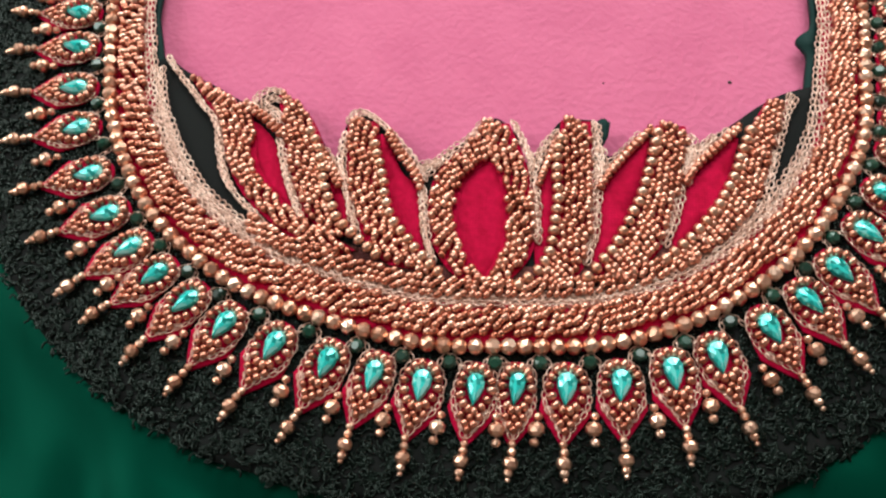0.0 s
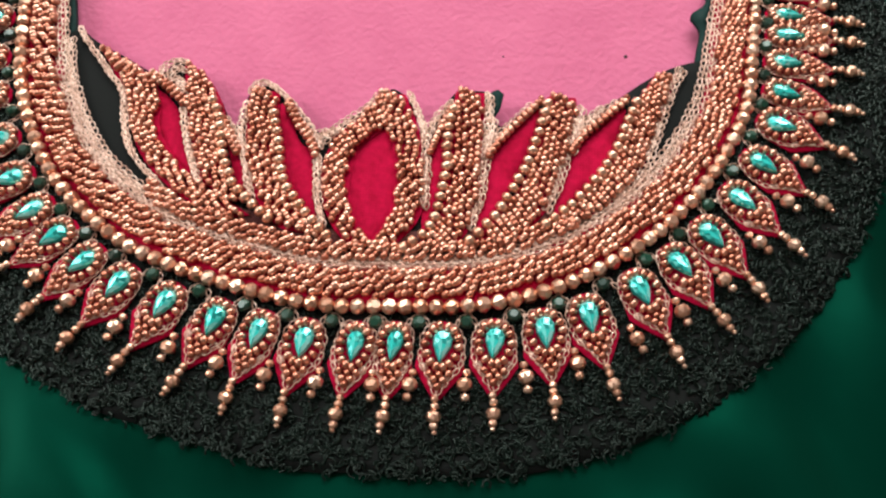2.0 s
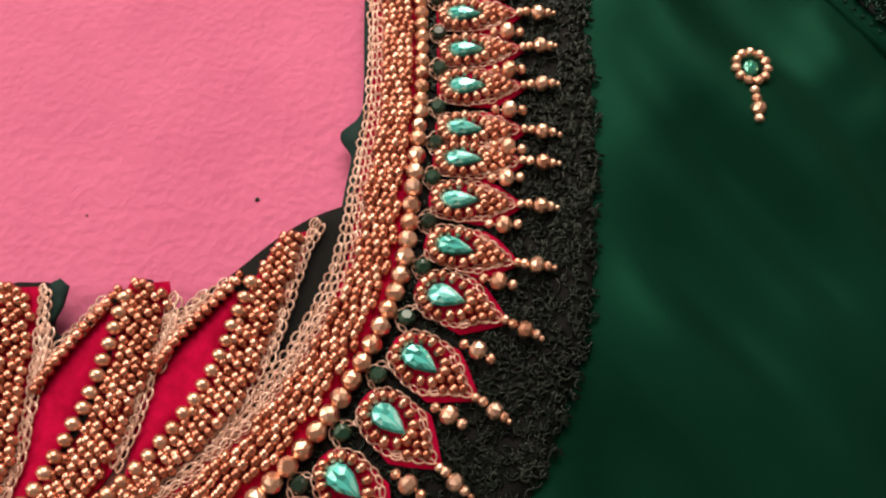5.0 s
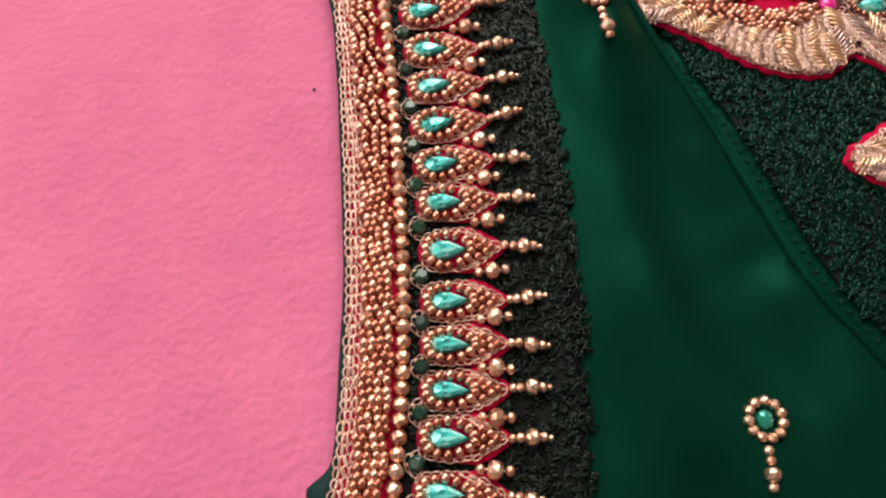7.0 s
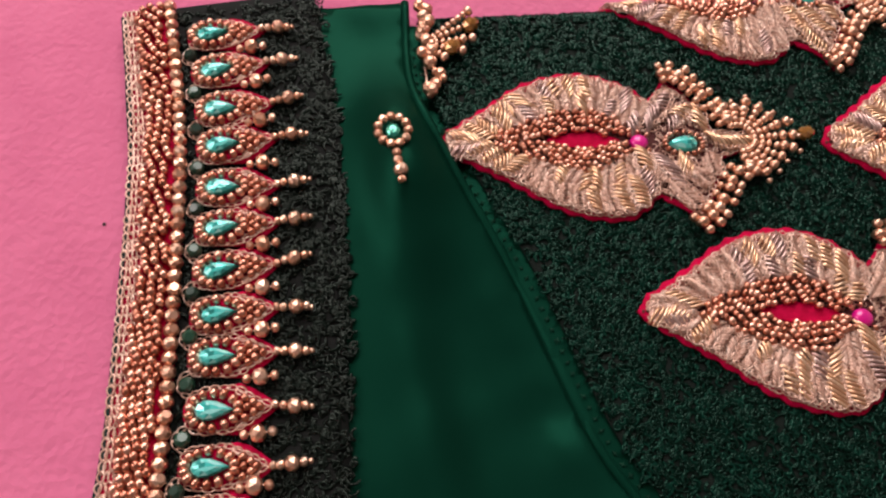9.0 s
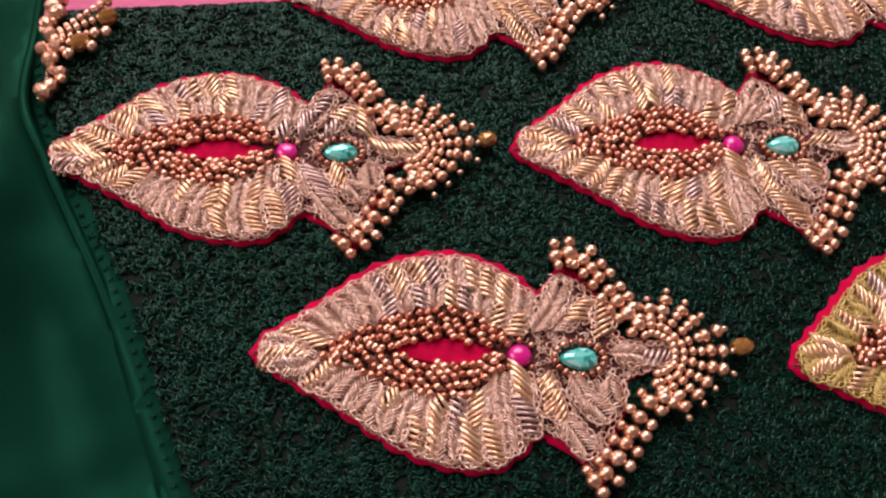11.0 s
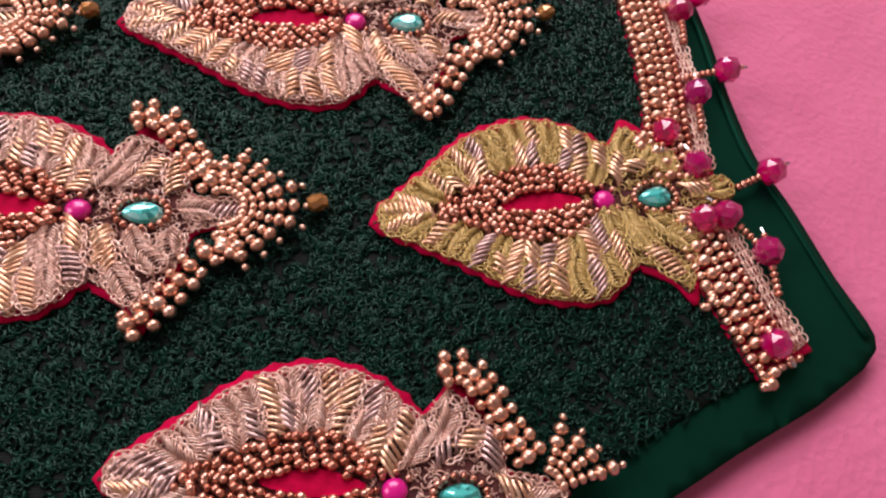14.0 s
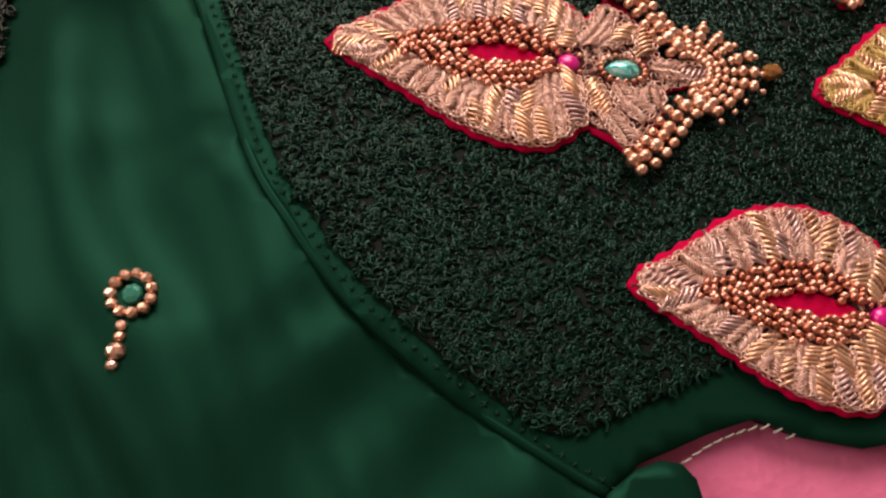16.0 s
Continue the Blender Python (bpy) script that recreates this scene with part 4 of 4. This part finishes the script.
# ---- leaf motifs on the sleeve ----
TOP = smooth_line([(0, 0), (12.8, 9.8), (24, 18.2), (36.7, 21.6), (47.2, 18.8), (55.2, 12.9)], 1.2)
LOW = smooth_line([(0, 0), (10.2, -6.2), (18, -11), (28.3, -18), (37.5, -21.4), (46.8, -21.4), (54.4, -15.0)], 1.2)
WING = smooth_line([(55.2, 12.9), (58.3, 16.2), (60.5, 19.0), (65, 16), (70, 9), (71.5, 4.2), (77, 3.6), (83, 1.2), (77, -2.4), (72, -4.5), (71, -10), (67.5, -17), (65.0, -23.5), (61.2, -18.6), (54.4, -15.0)], 1.2)


CENTRE_TOP = [(49, 3.4), (44, 8.2), (37, 10.2), (29, 8.8), (21, 5.6), (13.5, 1.8)]
CENTRE_LOW = [(49, -2.2), (44, -6.8), (37, -9.0), (29, -7.4), (21, -4.2), (13.5, -1.0)]


def scallop(line, out, deep=0.9, wave=5.0):
    t, n = normals_of(line)
    d = np.arange(len(line)) * 1.2
    return line + n * (out + deep * np.abs(np.sin(np.pi * d / wave)))[:, None] * np.minimum(1, np.arange(len(line)) / 3)[:, None]


def coil_piece(a, b, width, lean, s=None, gap=1.06, r=0.43, bow=0.0):
    """A padded coil of fine wire from a to b: slanting ribs over a rounded core."""
    s = s or Soup()
    a, b = np.array(a, float), np.array(b, float)
    d = b - a
    length = np.linalg.norm(d)
    d /= length
    n = np.array([-d[1], d[0]])
    count = max(3, int(length / gap))
    u = (np.arange(count) + 0.5) / count
    w = width * 0.5 * (0.5 + 0.5 * np.sin(np.pi * np.minimum(1, 0.2 + u * 0.72)))
    c = a + d * (length * u)[:, None] + n * (bow * np.sin(np.pi * u))[:, None]
    q = np.linspace(-1, 1, 6)
    xy = c[:, None] + n * (w[:, None] * q)[..., None] + d * (lean * w[:, None] * q)[..., None]
    z = np.broadcast_to(-0.6 + 1.35 * np.sqrt(np.maximum(0.0, 1 - q * q * 0.97)), (count, 6)) + dice.uniform(-0.12, 0.12, (count, 1))
    tubes(s, np.concatenate([xy, z[..., None]], 2), r * dice.uniform(0.85, 1.1, count), 5)
    return s


def leaf_motif(x, y, turn, scale=1.0, yellow=False, fold=False, leaf=True, arms=True, fan=True, strings=range(12), slim=1.0, low=1.0, label=""):
    """A pointed leaf along +x with a bead fan at its stem."""
    m = pose(x * MM, y * MM, 0.6 * MM, 0, 0, turn)
    m3 = np.array(m.to_3x3())
    warp = (lambda v: bent((np.asarray(v) * (scale, scale * slim, 1)) @ m3.T + (x, y, 0.6))) if fold else (lambda v: np.asarray(v) * np.stack([np.full(len(v), scale), np.where(np.asarray(v)[:, 1] < 0, scale * slim * low, scale * slim), np.ones(len(v))], 1))
    place = None if fold else m
    thread = zari_yellow if yellow else zari
    outline = np.concatenate([scallop(TOP, -2.3)[:-1], WING[:-1] * [1, 1.1] + [0.3, 0], scallop(LOW, 0.6, 0.9)[::-1][:-1]]) if leaf else np.array([(66, 14), (72, 4), (83, 1.2), (72, -5), (68, -16), (64, -10), (64, 8)], float)
    base = part("leaf_motif", sheet("leaf_motif", outline, 3.0, lambda u, v: -0.95, 0.7, red_felt, warp), blouse, label, place)
    sub = lambda name, soup, material, text="", smooth=False: part(name, soup.mesh(name, material, smooth, warp), base, text)
    if leaf:
        pad = np.concatenate([TOP[1:-1] - [0, 1.2], WING[2:-2] * 0.985 + [0.6, 0], (LOW[1:-1] + [0, 1.2])[::-1]])
        part("zari_pad", sheet("zari_pad", pad, 3.0, lambda u, v: -0.75, 0.3, leaf_ground, warp), base)
        s = Soup()
        for line in (TOP, LOW):
            sign = -1 if line is TOP else 1
            for inset in (0.5, 1.4, 2.4):
                chain_stitch(s, scallop(line, -sign * inset, -sign * -0.5)[2:], -0.5, 1.05, 1.5, 0.16)
        gx, gy = dice.uniform(2, 80, 2400), dice.uniform(-23, 20, 2400)
        hold = inside(gx, gy, pad) & (((gx - 36) / 11) ** 2 + ((gy - 0.7) / 4.2) ** 2 > 1) & (np.hypot(gx - 51.2, gy) > 3.5) & (np.hypot((gx - 62.8) / 1.5, gy) > 3)
        tubes(s, curl_lines(gx[hold], gy[hold], dice.uniform(-0.75, -0.4, hold.sum()), 2.2), 0.16, 4)
        chain_stitch(s, WING * [0.985, 0.93] + [0.8, 0], -0.5, 1.2, 1.7, 0.17)
        # feathers: coils between rows of chain stitch, leaning towards the stem
        feathers = []
        for side, line, rim in ((1, TOP, CENTRE_TOP), (-1, LOW, CENTRE_LOW)):
            for k in range(15):
                u = 0.07 + 0.064 * k
                o = line[min(len(line) - 1, int(u * (len(line) - 1)))] * [1, 0.985]
                ix = 9.5 + 42 * (k + 0.4) / 15
                i = np.array([ix, np.interp(ix, [p[0] for p in rim[::-1]], [p[1] for p in rim[::-1]], left=0.8 * side)])
                feathers.append((i, o, k, side))
        for (wx0, wy0, wx1, wy1) in ((55, 5, 60.5, 16.5), (59, 5.5, 66, 12), (54.5, -5, 63.5, -20), (60, -5, 67.5, -13), (55, -4, 57, -12), (68, 5, 67.5, 12), (68.5, -4, 69.5, -10), (70, 0.5, 81.5, 0.9)):
            feathers.append((np.array([wx0, wy0]), np.array([wx1, wy1]), 2 * rng.randint(0, 3), 1 if wy1 > 0 else -1))
        feathers.append((np.array([11.5, 0.0]), np.array([2.5, 0.0]), 0, 1))
        for i, o, k, side in feathers:
            d = o - i
            if np.linalg.norm(d) < 2.0:
                continue
            n = np.array([-d[1], d[0]]) / np.linalg.norm(d)
            reach = np.linalg.norm(d)
            spans = ((0.0, 0.52, 0.9), (0.42, 0.97, -0.5)) if reach > 8.5 else ((0.0, 0.95, 0.0),)
            for q0, q1, off in spans:
                a = i + d * q0 + n * (off * rng.uniform(0.5, 1.3)) + np.array([rng.uniform(-0.5, 0.5), rng.uniform(-0.4, 0.4)])
                b = i + d * q1 + n * rng.uniform(-0.8, 0.8)
                bow, kind = rng.uniform(-0.9, 0.9), rng.random()
                if kind < 0.62:
                    cp = coil_piece(a, b, rng.uniform(3.8, 5.2), rng.uniform(0.4, 1.1) * rng.choice((-1, 1)), bow=bow, gap=rng.uniform(1.0, 1.2))
                    sub("coil", cp, coil_grey if kind < 0.13 else coil, "", True)
                else:
                    coil_piece(a + n * 1.1, b + n * 1.1, 2.6, 1.0, s, 0.62, 0.2, bow)
                    coil_piece(a - n * 1.1, b - n * 1.1, 2.6, -1.0, s, 0.62, 0.2, bow)
                e = b - a
                chain_stitch(s, [a + e * 0.2 + n * 1.9, a + e * 0.7 + n * 2.4, b + n * 1.5, b + e * 0.07, b - n * 1.5, a + e * 0.7 - n * 2.4, a + e * 0.2 - n * 1.9], 0.3, 1.0, 1.6, 0.21)
        sub("zari_fill", s, thread, "yellow gold chain stitch" if yellow else "dull gold chain stitch", True)
        slit = smooth_line([(27.5, 0.8), (32, 2.4), (38, 3.3), (46.5, 0.7), (39, -1.7), (32, -1.0)], 1.2, True)[:-1]
        part("red_slit", sheet("red_slit", slit, 2.0, lambda u, v: -0.1, 0.6, red_felt, warp, False), base, "crimson felt centre of the leaf")
        s = Soup()
        bead_fill(s, CENTRE_TOP, [(46.5, 1.0), (43.5, 1.7), (38, 3.1), (32, 2.3), (26, 0.8), (16, 0.3)], 0.25, 0.97, 1.65, 0.8, 0.25)
        bead_fill(s, CENTRE_LOW, [(46.5, 0.2), (43.5, -0.6), (39, -1.7), (32, -1.0), (26, 0.2), (16, 0.2)], 0.25, 0.97, 1.65, -0.8, 0.25)
        sub("bead_centre", s, copper, "copper seed beads round the leaf's slit")
        base.children[-1]["kind"] = "stuff"
        s = Soup()
        q = [(2.35 * r * math.cos(a), 2.35 * r * math.sin(a), h) for r, h in ((1, -0.4), (0.98, 0.3), (0.75, 0.85), (0.4, 1.15)) for a in np.linspace(0, 2 * math.pi, 14, endpoint=False)]
        f = [(i * 14 + k, i * 14 + (k + 1) % 14, (i + 1) * 14 + (k + 1) % 14, (i + 1) * 14 + k) for i in range(3) for k in range(14)] + [tuple(range(42, 56))]
        s.add(np.array(q) + (51.2, 0, 0), f)
        sub("dot", s, magenta, "round magenta cabochon", True)
        s = Soup()
        v, f = faceted_drop(7.8, 5.2, 1.7, 0.5)
        s.add(v * (-1, -1, 1) + (62.8, -0.4, -0.2), f)
        sub("stone", s, teal, "teal glass stone")
        s = Soup()
        for i in range(17):
            a = 2 * math.pi * i / 17
            put_bead(s, 62.8 + 4.9 * math.cos(a), -0.4 + 3.5 * math.sin(a), 0.3, 0.78, (-math.sin(a), math.cos(a), 0))
        for i in range(8):
            a = 2 * math.pi * i / 8
            if math.cos(a) < 0.8:
                put_bead(s, 51.2 + 3.3 * math.cos(a), 3.3 * math.sin(a), 0.1, 0.7)
        sub("stone_ring", s, copper)
    if arms:
        for side, line in ((1, [(59.5, 22.5), (64, 22.8), (68, 18), (71.5, 12.5), (75.5, 7)]), (-1, [(63.5, -25), (67.5, -22), (71.5, -16), (75, -10.5), (78.5, -8)])):
            if arms == "upper" and side == -1:
                continue
            s = Soup()
            ln = smooth_line(line, 3.1)
            t, n = normals_of(ln)
            for i, c in enumerate(ln):
                for q, r in ((-2.1, 1.3), (0.5, 1.65), (2.7, 1.15)):
                    p = c + n[i] * side * q + t[i] * rng.uniform(-0.5, 0.5)
                    put_bead(s, p[0], p[1], 0.5 + rng.uniform(0, 0.7), r * rng.uniform(0.9, 1.1), None, 0.92)
            sub("bead_arm", s, copper_large, "loose cluster of round copper beads")
    if fan:
        for k in strings:
            a = math.radians(108 - 17.6 * k)
            s = Soup()
            length = 11.4 + 2.6 * math.cos(a)
            q = 4.2
            o = np.array([77.5, 0.8])
            while q < length:
                r = 1.1 if q < length - 3.0 else 1.5
                p = o + q * np.array([math.cos(a), math.sin(a)])
                put_bead(s, p[0] + rng.uniform(-0.2, 0.2), p[1] + rng.uniform(-0.15, 0.15), 0.2 + 0.09 * q + rng.uniform(0, 0.3), r, (math.cos(a), math.sin(a), 0), 0.8)
                q += 1.75 if r < 1.3 else 2.5
            p = o + (q - 0.2) * np.array([math.cos(a), math.sin(a)])
            put_bead(s, p[0], p[1], 0.8, 0.8)
            sub("bead_string", s, copper_large)
        if len(strings) < 9:
            return base
        s = Soup()
        s.add((np.array(ROUND_V) * (1.9, 1.9, 2.2)) @ turn_to((1, 0.2, 0)).T + (95.6, 2.4, 0.9), ROUND_F)
        sub("amber_crystal", s, amber, "amber faceted crystal")
    return base


LEAF = "gold zari leaf motif edged in crimson with teal stone"
leaf_motif(153.9, 185.0, 2.0, 0.955, slim=0.93, label=LEAF)
leaf_motif(197.8, 144.0, -1.2, 1.0, slim=0.94, label=LEAF)
leaf_motif(250.1, 188.9, 2.3, 1.0, label=LEAF)
leaf_motif(303.4, 140.6, 6.0, 0.965, yellow=True, arms=False, fan=False, label="yellow-gold zari leaf motif edged in crimson with teal stone")
leaf_motif(257.7, 94.0, -5.0, 0.965, low=0.86, arms="upper", strings=range(2, 6), label="gold zari leaf motif crossing the sleeve's lower edge")
leaf_motif(197.0, 230.5, 4.5, 0.93, fold=True, label="gold zari leaf motif cut by the sleeve's upper fold")
leaf_motif(290.0, 240.0, 4.5, 0.98, fold=True, arms=False, fan=False, label="gold zari leaf motif cut by the sleeve's upper fold")
# bead fan that comes out from under the armhole seam
knot = Soup()
tubes(knot, [[(149.8, 224, -1.0), (150.5, 212, -0.9), (151.8, 199, -1.0)]], 0.3)
fan = part("bead_fan", knot.mesh("bead_fan", zari, True), blouse, "bead fan coming out from under the armhole seam")
for q in smooth_line([(149.5, 225), (149.3, 218), (150.6, 211), (152.6, 205), (151.8, 199)], 2.6):
    for k in range(3):
        tail_bead(fan, q[0] + rng.uniform(-0.5, 2.8), q[1] + rng.uniform(-1.2, 1.2), 0.3 + rng.uniform(0, 1.0), rng.choice((0.95, 1.1, 1.65)))
for a0, length in ((-38, 8), (-12, 11.5), (8, 12.5), (28, 15), (42, 17)):
    s, a, q = Soup(), radians(a0), 1.5
    while q < length:
        r = 0.95 if q < length - 3 else 1.35
        put_bead(s, 150.5 + q * math.cos(a), 213.5 + q * math.sin(a), 0.5 + 0.08 * q, r, (math.cos(a), math.sin(a), 0), 0.8)
        q += 1.7 if r < 1 else 2.4
    part("bead_string", s.mesh("bead_string", copper_large), fan)
for cx, cy in ((157.6, 212.4), (162.3, 219.5)):
    s = Soup()
    s.add((np.array(ROUND_V) * (1.9, 1.9, 2.3)) @ turn_to((1, 0.8, 0.2)).T + (cx, cy, 1.2), ROUND_F)
    part("amber_crystal", s.mesh("amber_crystal", amber), fan, "amber faceted crystal")

# ---- beaded hem band with hanging crystals ----
HB = smooth_line([(364.0, 243), (365.5, 233), (369.5, 211), (371.8, 183), (370.8, 162), (371, 152)], 1.0)
HB2 = smooth_line([(371.5, 142), (374.5, 132), (378.5, 121), (383.5, 109.5)], 1.0)
for ln in (HB, HB2):
    t, n = normals_of(ln)
    n = n * np.sign(n[0, 0] if abs(n[0, 0]) > 1e-6 else 1)
    band_mesh = np.concatenate([ln - n * 6.0, (ln + n * 8.4)[::-1]])
    hb = part("hem_band", sheet("hem_band", band_mesh, 4.0, lambda u, v: -1.0, 0.6, red_felt, bent), blouse, "band of copper beads along the sleeve hem")
    for d, r in ((-5.1, 1.05), (-2.8, 1.55), (-0.5, 1.05), (1.6, 1.2), (3.7, 1.0)):
        s = Soup()
        bead_string(s, ln - n * -d, r, -0.2 + 0.3 * r, 1.0)
        part("hem_bead_line", s.mesh("hem_bead_line", copper_large if r > 1 else copper, False, bent), hb)
    s = Soup()
    for d in (5.2, 6.2, 7.2, 8.1):
        chain_stitch(s, (ln + n * d)[::3], -0.5, 1.5, 2.0, 0.2)
    part("hem_zari", s.mesh("hem_zari", zari, True, bent), hb, "dull gold chain-stitch edge of the hem band")
for (cx, cy) in ((362, 228), (365, 160), (370, 124), (379, 108)):
    s = Soup()
    for k in range(5):
        put_bead(s, cx + rng.uniform(-3, 3), cy + rng.uniform(-3, 3), 0.2 + rng.uniform(0, 0.6), rng.choice((1.0, 1.4)), None, 0.92)
    part("bead_cluster", s.mesh("bead_cluster", copper_large), blouse, "cluster of round copper beads at the hem")

drop_v, drop_f = cut_bead(8, (0.55, 0.98))


def hanging_crystal(x, y, ax, ay):
    """A pink crystal on a short string of copper beads that starts towards (ax, ay)."""
    d = np.array([ax - x, ay - y], float)
    far = np.linalg.norm(d)
    d /= far
    s = Soup()
    s.add((drop_v * (3.1, 3.1, 3.0)) @ turn_to((d[0], d[1], 0.2)).T + (x, y, 1.6), drop_f)
    ob = part("pink_crystal", s.mesh("pink_crystal", pink_crystal), blouse, "hot pink faceted crystal hanging on copper beads")
    s = Soup()
    q = 3.7
    while q < far:
        put_bead(s, x + d[0] * q, y + d[1] * q, 1.6 - 0.9 * (q / far), 0.88, (d[0], d[1], 0), 0.75)
        q += 1.35
    put_bead(s, x - d[0] * 3.6, y - d[1] * 3.6, 1.6, 0.75, (d[0], d[1], 0), 0.9)
    part("bead_string", s.mesh("bead_string", copper), ob)
    s = Soup()
    tube(s, [(x - d[0] * 4.2, y - d[1] * 4.2, 1.6), (x - d[0] * 5.4, y - d[1] * 5.4, 1.3)], 0.35, 5)
    part("pin_end", s.mesh("pin_end", steel), ob)


for q in ((362.4, 243.5, 364, 236), (369.6, 244.5, 370, 237), (374.4, 248.6, 370, 241), (373.4, 230.2, 377, 222), (369.4, 217, 373, 209), (385.6, 203.2, 376, 199), (379.5, 197.8, 379, 188),
          (387.6, 180.2, 377, 178), (378.7, 173.4, 378, 164), (368.9, 162.4, 372, 170), (374.5, 154.1, 377, 147), (391.5, 152.8, 383, 149), (373.0, 140.9, 381, 145), (378.7, 142, 384, 136), (385.7, 133.5, 386, 124), (382.1, 113.6, 378, 120)):
    hanging_crystal(*q)
